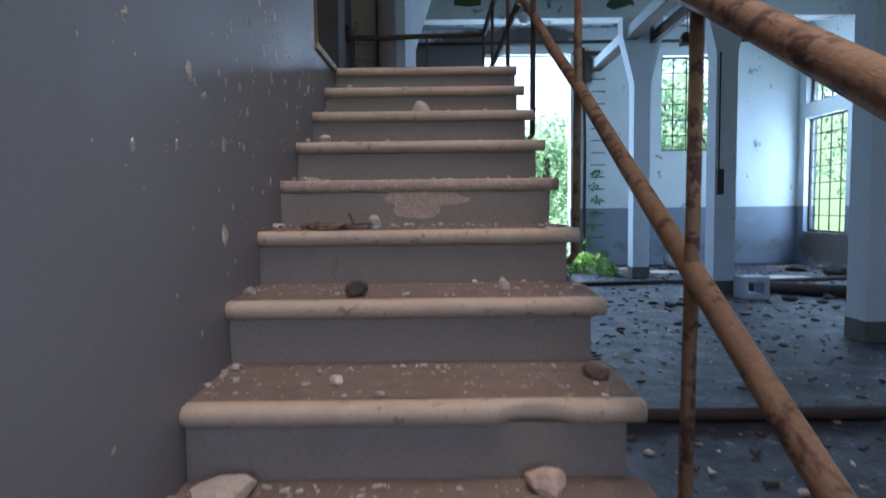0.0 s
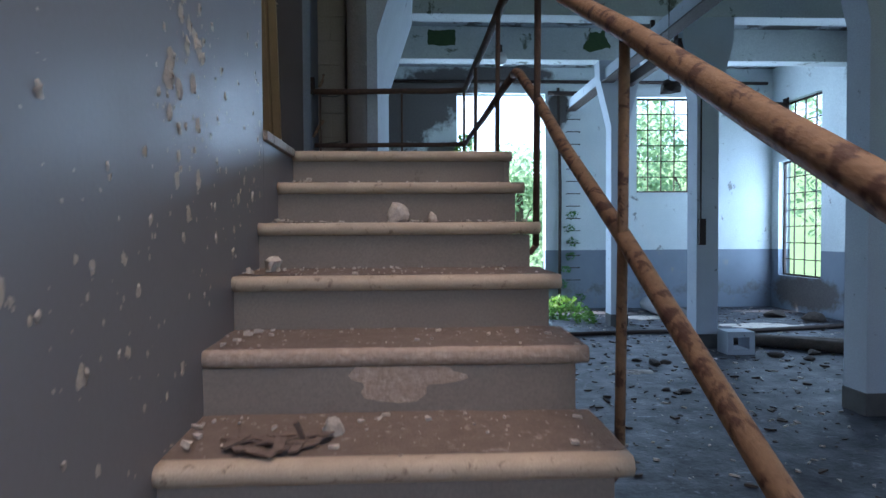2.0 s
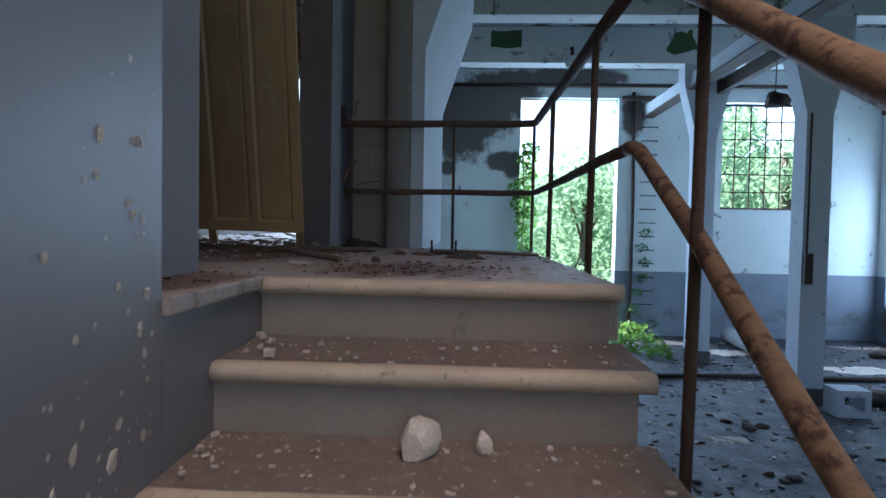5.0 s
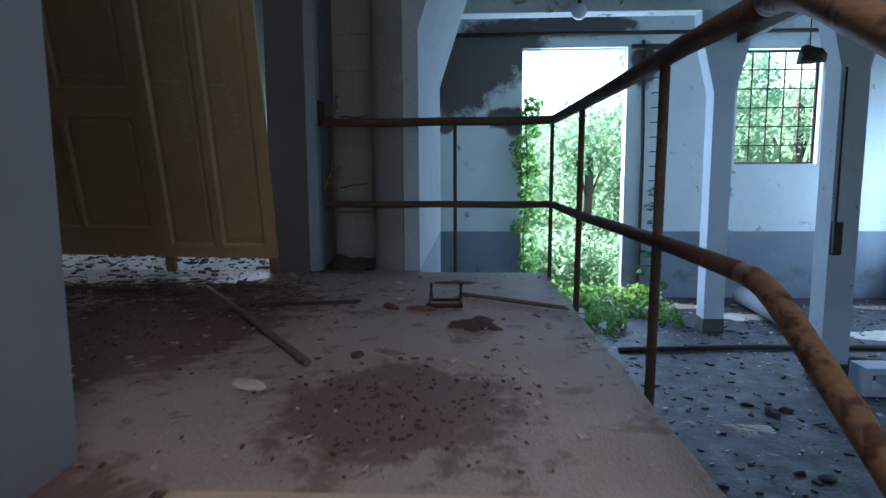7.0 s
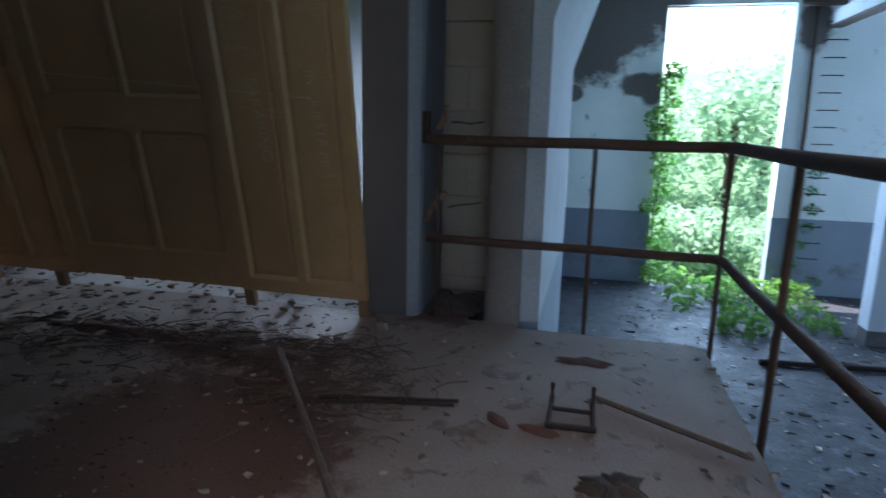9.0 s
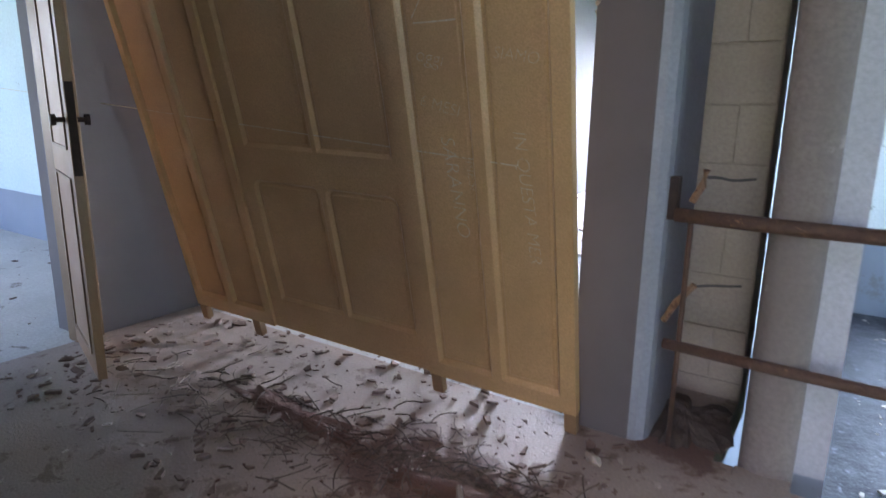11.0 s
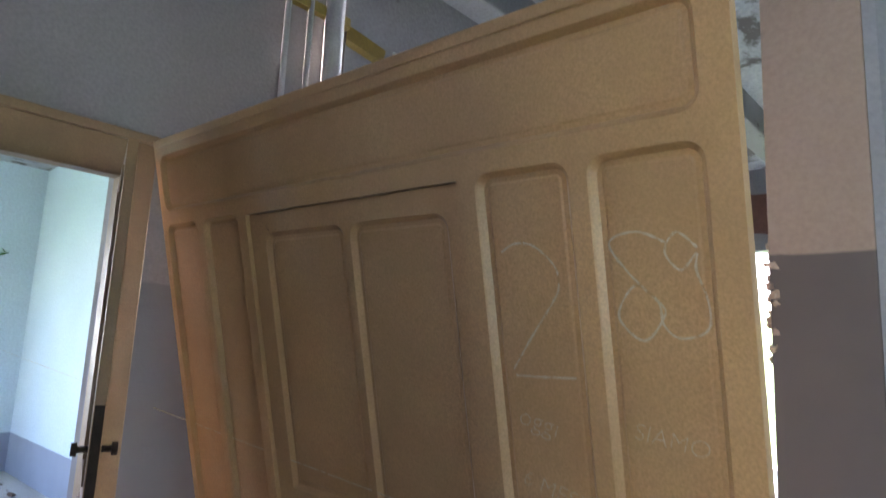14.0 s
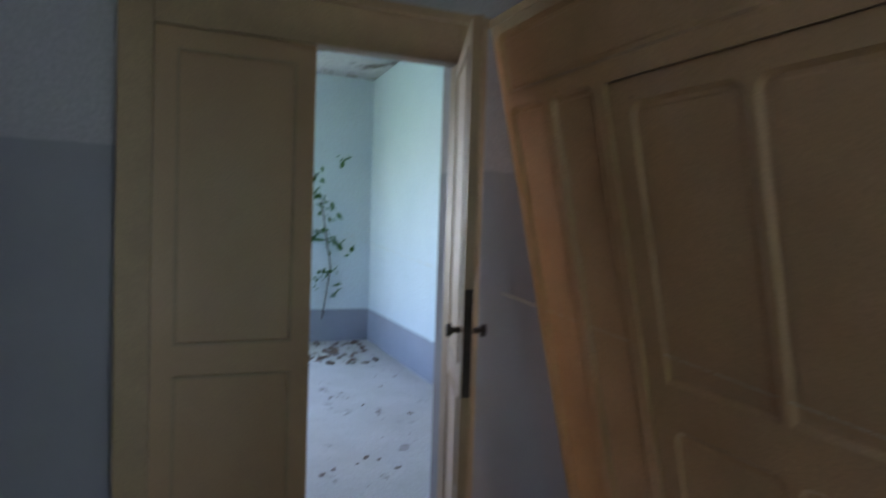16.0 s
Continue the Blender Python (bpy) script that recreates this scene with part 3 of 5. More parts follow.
def staircase():
    ob = thing("staircase", "worn stone staircase with chipped beige nosings and dusty treads", "staircase", kind="structure")
    rnd = random.Random(4)
    for k in range(15):
        z, yf = -RISE * k, NOSE_Y - GO * k
        xl = XL + 0.002 + 0.013 * max(0, min(k, 9) - 3) - (0.01 if k > 2 else 0)
        # tread slab: cross section with a rounded front
        bm = bmesh.new()
        depth = GO + 0.03
        prof = [(0.012, -0.048), (0.0, -0.038), (-0.004, -0.024), (0.0, -0.010), (0.012, 0.0), (0.05, 0.0)]
        nx = 29
        rows = []
        for i in range(nx):
            x = xl + (XR - xl - 0.002) * i / (nx - 1)
            jag = 0.003 * noise.noise((x * 9, k * 3.1, 0.3)) + 0.002 * noise.noise((x * 31, k * 1.7, 4.2))
            cut = 0.0
            if k == 7 and 0.10 < x < 0.27:
                cut = 0.026 * min(1, (x - 0.10) / 0.03, (0.27 - x) / 0.03)
            if k == 4:
                cut = 0.020 + 0.010 * noise.noise((x * 14, 2, 2))
            rows.append([bm.verts.new((x, yf + a + jag + cut * (1 if b < -0.004 else 0.55), z + b)) for a, b in prof])
        for p, q in zip(rows, rows[1:]):
            for i in range(len(prof) - 1):
                bm.faces.new((p[i], p[i + 1], q[i + 1], q[i]))
        back = [bm.verts.new((r[0].co.x, yf + 0.05, z - 0.048)) for r in rows]
        for i in range(nx - 1):
            bm.faces.new((rows[i][0], rows[i + 1][0], back[i + 1], back[i]))
        bm.faces.new(rows[0] + [back[0]])
        bm.faces.new(rows[-1] + [back[-1]])
        part("nosing", bm, M_PATCH if k == 4 else M_NOSE, ob, "broken mortar nosing" if k == 4 else "", True)
        if k:
            # dusty tread, slightly uneven
            bm = bmesh.new()
            g = bmesh.ops.create_grid(bm, x_segments=24, y_segments=8, size=0.5)
            for v in g["verts"]:
                x = XL + 0.002 + (v.co.x + 0.5) * (XR - XL - 0.004)
                y = yf + 0.05 + (v.co.y + 0.5) * (GO - 0.026)
                t = v.co.y + 0.5
                v.co = (x, y, z + 0.001 + 0.006 * t * t + 0.004 * noise.noise((x * 8, y * 8, k)))
            part("tread", bm, M_TREAD, ob)
        part("riser", box(xl - 0.01 if k else xl, yf + 0.028, z - RISE, XR - 0.04, yf + 0.07, z - 0.049), M_RISER, ob)
    # the wall's plaster thickens towards the lower steps
    bm = bmesh.new()
    prev = None
    for i in range(60):
        y = -1.9 + i * (3.05 + 1.9) / 59
        line = -RISE / GO * (NOSE_Y - y)
        cur = []
        for j in range(15):
            z = line - 0.36 + 1.24 * j / 14
            cur.append(bm.verts.new((XL + 0.0004 + bulge(y, z), y, z)))
        if prev:
            for j in range(14):
                bm.faces.new((prev[j], prev[j + 1], cur[j + 1], cur[j]))
        prev = cur
    part("wall_skirt", bm, M_STAIRWALL, ob, "thick uneven painted plaster along the steps", True)
    # cement body under the steps
    bm = bmesh.new()
    for k in range(14):
        y0 = NOSE_Y - GO * k + 0.071
        add_box(bm, XL + 0.01, y0, HALL + 0.002, XR - 0.045, y0 + GO - 0.001, -RISE * k - 0.05 if k else -0.173)
    part("body", bm, M_RISER, ob, "grey cement stair flank")
    # broken plaster on one riser
    bm = bmesh.new()
    z, yf = -RISE * 4, NOSE_Y - GO * 4
    n = 26
    c = bm.verts.new((-0.08, yf + 0.0255, z - 0.085))
    ring = []
    for i in range(n):
        q = 2 * math.pi * i / n
        r = 0.7 + 0.5 * noise.noise((math.cos(q) * 1.7, math.sin(q) * 1.7, 5.5))
        ring.append(bm.verts.new((-0.08 + 0.25 * r * math.cos(q), yf + 0.0265, z - 0.085 + min(0.036, 0.075 * r * math.sin(q)))))
    for i in range(n):
        bm.faces.new((c, ring[i], ring[(i + 1) % n]))
    part("bare_mortar", bm, M_PATCH, ob, "bare rough mortar where plaster broke away")


staircase()


# ---- railing ----
RX = 0.47


def rail_x(y):
    """The railing closes in on the landing's edge towards its far corner."""
    return RX - 0.045 * min(1.0, max(0.0, (y - 3.7) / 2.6))


def railing():
    ob = thing("stair_railing", "rusty bent tube handrail with flaking ochre paint on thin posts", "railing")
    slope = 0.529

    def landing_run(z, yk):
        pts = [(-0.985, 6.47, z), (-0.6, 6.45, z - 0.003), (-0.2, 6.43, z), (0.2, 6.405, z - 0.004), (0.36, 6.39, z), (0.405, 6.375, z), (0.423, 6.33, z)]
        pts += [(rail_x(y) + 0.004 * math.sin(y * 3), y, z + 0.004 * math.sin(y * 2)) for y in (5.9, 5.4, 5.0, 4.5, 4.2)]
        return pts + [(rail_x(yk), yk + 0.10, z)]

    def stair_run(z, yk):
        pts = [(rail_x(yk), yk + 0.098, z), (RX, yk + 0.05, z - 0.003), (RX, yk + 0.01, z - 0.011), (RX, yk - 0.04, z - 0.028), (RX, yk - 0.10, z - 0.056)]
        for d in (0.5, 1.0, 1.6, 2.2, 2.8, 3.4, 4.0, 4.6):
            pts.append((RX + 0.004 * math.sin(d * 4), yk - d, z - slope * d + 0.005 * math.sin(d * 5)))
        return pts
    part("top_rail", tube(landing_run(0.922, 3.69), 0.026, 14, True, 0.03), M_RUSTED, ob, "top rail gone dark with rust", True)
    part("top_rail", tube(stair_run(0.922, 3.69), 0.028, 14, True, 0.03), M_RUST, ob, "thick top rail with flaking ochre paint", True)
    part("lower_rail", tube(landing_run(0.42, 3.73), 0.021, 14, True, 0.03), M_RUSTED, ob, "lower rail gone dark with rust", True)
    part("lower_rail", tube(stair_run(0.42, 3.73), 0.023, 14, True, 0.03), M_RUST, ob, "lower rail with flaking ochre paint", True)
    for y in (5.5, 4.35, 3.2, 2.12, 1.09, 0.05):
        base = 0.0 if y > NOSE_Y else -RISE * math.ceil((NOSE_Y - y) / GO)
        top = 0.915 if y > 3.69 else 0.915 - slope * (3.69 - y)
        x = rail_x(y)
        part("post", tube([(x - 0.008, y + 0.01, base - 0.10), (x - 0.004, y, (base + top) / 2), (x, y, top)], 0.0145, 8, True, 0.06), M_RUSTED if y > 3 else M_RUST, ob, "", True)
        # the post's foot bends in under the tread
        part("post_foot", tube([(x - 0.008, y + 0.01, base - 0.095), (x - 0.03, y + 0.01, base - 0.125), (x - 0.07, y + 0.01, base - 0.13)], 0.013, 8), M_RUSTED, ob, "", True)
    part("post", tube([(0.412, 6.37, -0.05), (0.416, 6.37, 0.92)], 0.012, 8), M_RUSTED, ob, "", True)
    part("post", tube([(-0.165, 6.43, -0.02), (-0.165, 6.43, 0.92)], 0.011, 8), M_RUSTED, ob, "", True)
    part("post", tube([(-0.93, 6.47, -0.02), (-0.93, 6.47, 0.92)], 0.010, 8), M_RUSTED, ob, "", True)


railing()


# ---- wooden partition ----
def rounded_rect(u0, u1, v0, v1, r, n=5, corners=(1, 1, 1, 1)):
    """Outline from bottom left, counter-clockwise; corners: bl, br, tr, tl."""
    pts = []
    for (cx, cy, a0), on in zip(((u0, v0, 180), (u1, v0, 270), (u1, v1, 0), (u0, v1, 90)), corners):
        if not on:
            pts.append((cx, cy))
            continue
        ox, oy = (cx + r if cx == u0 else cx - r), (cy + r if cy == v0 else cy - r)
        for k in range(n + 1):
            q = radians(a0 + 90 * k / n)
            pts.append((ox + r * math.cos(q), oy + r * math.sin(q)))
    return pts


def face_with_holes(outline, holes, y):
    from mathutils.geometry import tessellate_polygon
    polys = [[Vector((a, b, 0)) for a, b in outline]] + [[Vector((a, b, 0)) for a, b in h] for h in holes]
    flat = [p for poly in polys for p in poly]
    bm = bmesh.new()
    vs = [bm.verts.new((p.x, y, p.y)) for p in flat]
    for t in tessellate_polygon(polys):
        bm.faces.new([vs[i] for i in t])
    return bm, vs


def inset(u0, u1, v0, v1, parent, material, y=0.0, r=0.045, corners=(0, 0, 1, 1), depth=0.020, width=0.028, name="inset_panel"):
    """A recessed panel with a sloped moulding round it."""
    loops = []
    for off, d in ((0.0, 0.0), (0.004, 0.004), (width * 0.55, depth), (width, depth), (width + 0.006, depth - 0.003)):
        pts = rounded_rect(u0 + off, u1 - off, v0 + off, v1 - off, max(0.004, r - off), 5, corners)
        loops.append([(a, y + d, b) for a, b in pts])
    bm = bmesh.new()
    rings = [[bm.verts.new(p) for p in lp] for lp in loops]
    n = len(rings[0])
    for p, q in zip(rings, rings[1:]):
        for k in range(n):
            bm.faces.new((p[k], p[(k + 1) % n], q[(k + 1) % n], q[k]))
    bm.faces.new(rings[-1])
    return part(name, bm, material, parent)


PANEL = pose(-1.304, 6.300, 0.100, 0, 0, 1.186) @ pose(0, 0, 0, 13.89) @ pose(0, 0, 0, 0, 0.942)


def partition():
    ob = thing("wooden_partition", "ochre varnished wooden partition with recessed panels, torn loose and leaning, chalk writing on it", "partition", PANEL)
    W, R, H = 2.30, 0.052, 2.395
    cells = [(-0.272, -0.012, 0.075, 2.030, (0, 0, 1, 1)), (-0.588, -0.318, 0.075, 2.030, (0, 0, 1, 1)),
             (-1.962, -1.705, 0.075, 2.030, (0, 0, 1, 1)), (-2.265, -2.008, 0.075, 2.030, (0, 0, 1, 1)),
             (-2.262, -0.014, 2.085, 2.325, (1, 1, 1, 1))]
    door = (-1.652, -0.645, -0.02, 2.02)
    outline = [(-W, 0.0), (door[0], 0.0), (door[0], door[3]), (door[1], door[3]), (door[1], 0.0), (R, 0.0), (R, H), (-W, H)]
    holes = [rounded_rect(c[0], c[1], c[2], c[3], 0.045, 5, c[4]) for c in cells]
    bm, vs = face_with_holes(outline, holes, 0.0)
    n = len(outline)
    bk = [bm.verts.new((a, 0.042, b)) for a, b in outline]
    for k in range(n):
        j = (k + 1) % n
        bm.faces.new((vs[k], vs[j], bk[j], bk[k]))
    part("frame", bm, M_WOOD, ob)
    part("back_board", box(-W + 0.01, 0.036, 0.01, R - 0.01, 0.0415, H - 0.01), M_WOOD2, ob)
    for c in cells:
        inset(c[0], c[1], c[2], c[3], ob, M_WOOD, 0.0, 0.045, c[4])
    part("moulding", box(-W + 0.01, -0.006, H - 0.034, R - 0.01, 0.0, H - 0.004, 0.003), M_WOOD, ob)
    # the door in it
    leaf = part("door_leaf", box(door[0] + 0.006, 0.031, 0.0, door[1] - 0.006, 0.0355, door[3] - 0.006), M_WOOD2, ob, "panelled door set back in the partition")
    dcells = [(-1.560, -1.128, 1.005, 1.945), (-1.103, -0.700, 1.005, 1.945), (-1.560, -1.128, 0.18, 0.845), (-1.103, -0.700, 0.18, 0.845)]
    hs = [rounded_rect(a, b, c, d, 0.05, 5, (0, 0, 1, 1)) for a, b, c, d in dcells]
    bm, vs = face_with_holes([(door[0] + 0.005, 0.0), (door[1] - 0.005, 0.0), (door[1] - 0.005, door[3] - 0.004), (door[0] + 0.005, door[3] - 0.004)], hs, 0.014)
    part("stile", bm, M_WOOD, leaf)
    for a, b, c, d in dcells:
        inset(a, b, c, d, leaf, M_WOOD, 0.014, 0.05, (0, 0, 1, 1), 0.014)
    # feet that reach the floor
    for u, wd in ((0.025, 0.05), (-0.615, 0.055), (-1.81, 0.055), (-2.27, 0.05)):
        part("foot", box(u - wd / 2, 0.003, -0.10, u + wd / 2, 0.040, -0.001, 0.003), M_WOOD2, ob)
    # chalk
    def stroke(pts, wd=0.006):
        bm = bmesh.new()
        fine = []
        for i in range(len(pts) - 1):
            p0, p1, p2, p3 = pts[max(i - 1, 0)], pts[i], pts[i + 1], pts[min(i + 2, len(pts) - 1)]
            for s in range(6):
                t = s / 6
                fine.append(tuple(0.5 * (2 * b + (c - a) * t + (2 * a - 5 * b + 4 * c - d) * t * t + (3 * b - a - 3 * c + d) * t ** 3) for a, b, c, d in zip(p0, p1, p2, p3)))
        fine.append(pts[-1])
        prev = None
        for i, (u, v) in enumerate(fine):
            a, b = fine[max(i - 1, 0)], fine[min(i + 1, len(fine) - 1)]
            dx, dz = b[0] - a[0], b[1] - a[1]
            k = wd * (0.35 + 0.35 * random.random()) / max(1e-6, math.hypot(dx, dz))
            cur = (bm.verts.new((u - dz * k, 0.0, v + dx * k)), bm.verts.new((u + dz * k, 0.0, v - dx * k)))
            if prev:
                bm.faces.new((prev[0], prev[1], cur[1], cur[0]))
            prev = cur
        o = part("chalk_stroke", bm, M_CHALK, ob)
        o.location.y = 0.0158
    stroke([(-0.535, 1.825), (-0.49, 1.845), (-0.437, 1.835), (-0.385, 1.785), (-0.378, 1.735), (-0.40, 1.695), (-0.465, 1.613), (-0.53, 1.525)], 0.005)
    stroke([(-0.525, 1.509), (-0.44, 1.511), (-0.352, 1.515)], 0.005)
    stroke([(-0.05, 1.812), (-0.09, 1.846), (-0.117, 1.806), (-0.086, 1.766), (-0.052, 1.80), (-0.055, 1.765), (-0.036, 1.698), (-0.042, 1.64), (-0.099, 1.622), (-0.132, 1.65),
            (-0.14, 1.699), (-0.19, 1.75), (-0.241, 1.83), (-0.177, 1.853), (-0.114, 1.826)], 0.005)
    stroke([(-0.14, 1.70), (-0.18, 1.735), (-0.212, 1.712), (-0.231, 1.66), (-0.177, 1.613), (-0.127, 1.672), (-0.14, 1.70)], 0.005)

    def words(text, u, v, size, turn=0.0):
        c = bpy.data.curves.new("chalk_words", 'FONT')
        c.body, c.size, c.shear, c.offset = text, size, 0.15, -0.0016
        tmp = bpy.data.objects.new("chalk_words", c)
        scene.collection.objects.link(tmp)
        bpy.context.view_layer.update()
        me = bpy.data.meshes.new_from_object(tmp.evaluated_get(bpy.context.evaluated_depsgraph_get()))
        scene.collection.objects.unlink(tmp)
        bpy.data.objects.remove(tmp)
        me.materials.clear()
        me.materials.append(M_CHALK)
        o = new("chalk_words", me)
        o.parent = ob
        o.matrix_basis = pose(u, 0.0156, v, 90, turn, 0)
    words("oggi", -0.535, 1.385, 0.072, 12)
    words("6 MESI", -0.54, 1.225, 0.062, 13)
    words("SIAMO", -0.225, 1.39, 0.056, 8)
    words("SARANNO", -0.462, 1.115, 0.085, 85)
    words("MESI", -0.365, 1.03, 0.06, 85)
    words("IN QUESTA MER", -0.165, 1.15, 0.07, 85)


partition()


# ---- double door to the blue room ----
def double_door():
    ob = thing("door_1", "ochre wooden double door in a broad frame, one leaf closed and one swung open", "door", kind="structure")
    x = -3.93
    part("door_frame", box(x - 0.06, 4.27, 0.0, x + 0.035, 4.40, 2.57, 0.006), M_WOOD2, ob)
    part("door_frame", box(x - 0.06, 5.68, 0.0, x + 0.035, 5.83, 2.57, 0.006), M_WOOD2, ob)
    part("door_frame", box(x - 0.057, 4.392, 2.365, x + 0.032, 5.688, 2.567, 0.006), M_WOOD2, ob)
    part("moulding", box(x + 0.034, 4.26, 2.545, x + 0.06, 5.84, 2.59, 0.006), M_WOOD2, ob)

    def leaf(m, w, name):
        lf = part(name, box(0.0, -0.02, 0.02, w, 0.02, 2.372, 0.003), M_DOORWOOD, ob)
        lf.matrix_basis = m
        for a, b, c, d in ((0.10, w - 0.09, 1.10, 2.27), (0.10, w - 0.09, 0.14, 0.95)):
            for s in (-1, 1):
                i = inset(a, b, c, d, lf, M_DOORWOOD, 0.0, 0.02, (0, 0, 0, 0), 0.011, 0.025)
                i.matrix_basis = pose(0, -0.0215, 0) if s < 0 else pose(a + b, 0.0215, 0, 0, 0, 180)
                # raised border so that the panel reads as recessed
                for q in ((a - 0.012, c - 0.012, b + 0.012, c), (a - 0.012, d, b + 0.012, d + 0.012), (a - 0.012, c, a, d), (b, c, b + 0.012, d)):
                    if s < 0:
                        part("bead", box(q[0], -0.027, q[1], q[2], -0.0205, q[3]), M_WOOD2, lf)
        return lf
    closed = leaf(pose(x - 0.01, 4.392, 0.0, 0, 0, 90), 0.638, "door_leaf")
    open_leaf = leaf(pose(x + 0.03, 5.70, 0.0, 0, 0, -18.5), 0.66, "door_leaf")
    part("lock_plate", box(0.655, -0.016, 0.98, 0.664, 0.016, 1.38), M_DARKIRON, open_leaf, "rusty lock plate")
    for s in (-1, 1):
        part("knob", tube([(0.60, 0.02 * s, 1.22), (0.60, 0.055 * s, 1.22)], 0.012, 10), M_DARKIRON, open_leaf, "dark iron door knob")
        part("knob", tube([(0.60, 0.055 * s, 1.22), (0.60, 0.075 * s, 1.22)], 0.024, 12), M_DARKIRON, open_leaf, "dark iron door knob")


double_door()


# ---- outside ----
def outside():
    bm = bmesh.new()
    g = bmesh.ops.create_grid(bm, x_segments=60, y_segments=60, size=0.5)
    for v in g["verts"]:
        x, y = v.co.x * 300, v.co.y * 300 + 10
        h = HALL - 0.12
        rise = max(0, y - 26) * 0.12 + max(0, x - 17) * 0.2
        h += min(rise, 16) + 0.5 * noise.noise((x * 0.1, y * 0.1, 0)) * min(1, rise)
        v.co = (x, y, h)
    ob = part("ground", bm, M_GROUND, None, "", True)
    tagged(ob, "overgrown earth rising behind the hall", "ground", kind="structure")


outside()


def leaf_cloud(name, blobs, count, size, material, label, parent=None, category="", seed=3):
    rnd = random.Random(seed)
    vs, fs = [], []
    tot = sum(b[3] ** 2 for b in blobs)
    for cx, cy, cz, r in blobs:
        for _ in range(int(count * r * r / tot)):
            d = Vector((rnd.gauss(0, 1), rnd.gauss(0, 1), rnd.gauss(0, 1))).normalized() * r * (0.55 + 0.5 * rnd.random() ** 0.6)
            s = size * (0.6 + 0.8 * rnd.random())
            m = pose(cx + d.x, cy + d.y, cz + d.z * 0.85, rnd.uniform(-60, 60), rnd.uniform(-60, 60), rnd.uniform(0, 360))
            b = len(vs)
            for p in ((-s, 0, 0), (-0.2 * s, -0.45 * s, 0.1 * s), (s, 0, -0.05 * s), (-0.2 * s, 0.45 * s, 0.1 * s)):
                vs.append(tuple(m @ Vector(p)))
            fs.append((b, b + 1, b + 2, b + 3))
    me = bpy.data.meshes.new(name)
    me.from_pydata(vs, [], fs)
    me.materials.append(material)
    ob = new(name, me)
    if parent is not None:
        ob.parent = parent
    if category:
        tagged(ob, label, category, kind="stuff")
    return ob


def tree(x, y, z, h, spread, seed):
    rnd = random.Random(seed)
    ob = thing("tree", "leafy green broadleaf tree outside the hall", "tree", pose(x, y, z), group="trees outside the hall")
    part("trunk", tube([(0, 0, -0.3), (0.05, 0.02, h * 0.3), (0.12, 0.1, h * 0.6), (0.1, 0.1, h * 0.85)], 0.16, 8, True, 0.1), M_BARK, ob, "", True)
    blobs = []
    for k in range(11):
        a = rnd.random() * 6.28
        d = spread * rnd.uniform(0.2, 0.9)
        zz = h * rnd.uniform(0.25, 1.0)
        blobs.append((d * math.cos(a), d * math.sin(a), zz, spread * rnd.uniform(0.35, 0.6)))
        if k < 5:
            part("limb", tube([(0.1, 0.05, h * 0.45), (d * 0.5 * math.cos(a), d * 0.5 * math.sin(a), zz * 0.8), (d * math.cos(a), d * math.sin(a), zz)], 0.05, 6), M_BARK, ob, "", True)
    # crown takes the leaf colour with sunlight painted in
    leaf_cloud("crown", blobs, 2600, 0.15, M_SUNTINT_LEAF, "", ob, "", seed)


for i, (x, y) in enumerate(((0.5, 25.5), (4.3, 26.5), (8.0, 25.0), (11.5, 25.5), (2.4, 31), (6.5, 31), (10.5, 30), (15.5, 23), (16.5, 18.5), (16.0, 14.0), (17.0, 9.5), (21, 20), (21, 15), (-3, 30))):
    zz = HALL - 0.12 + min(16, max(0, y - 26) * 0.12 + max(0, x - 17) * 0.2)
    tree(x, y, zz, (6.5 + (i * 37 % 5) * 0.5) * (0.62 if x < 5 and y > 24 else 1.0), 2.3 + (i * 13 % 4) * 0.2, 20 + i)


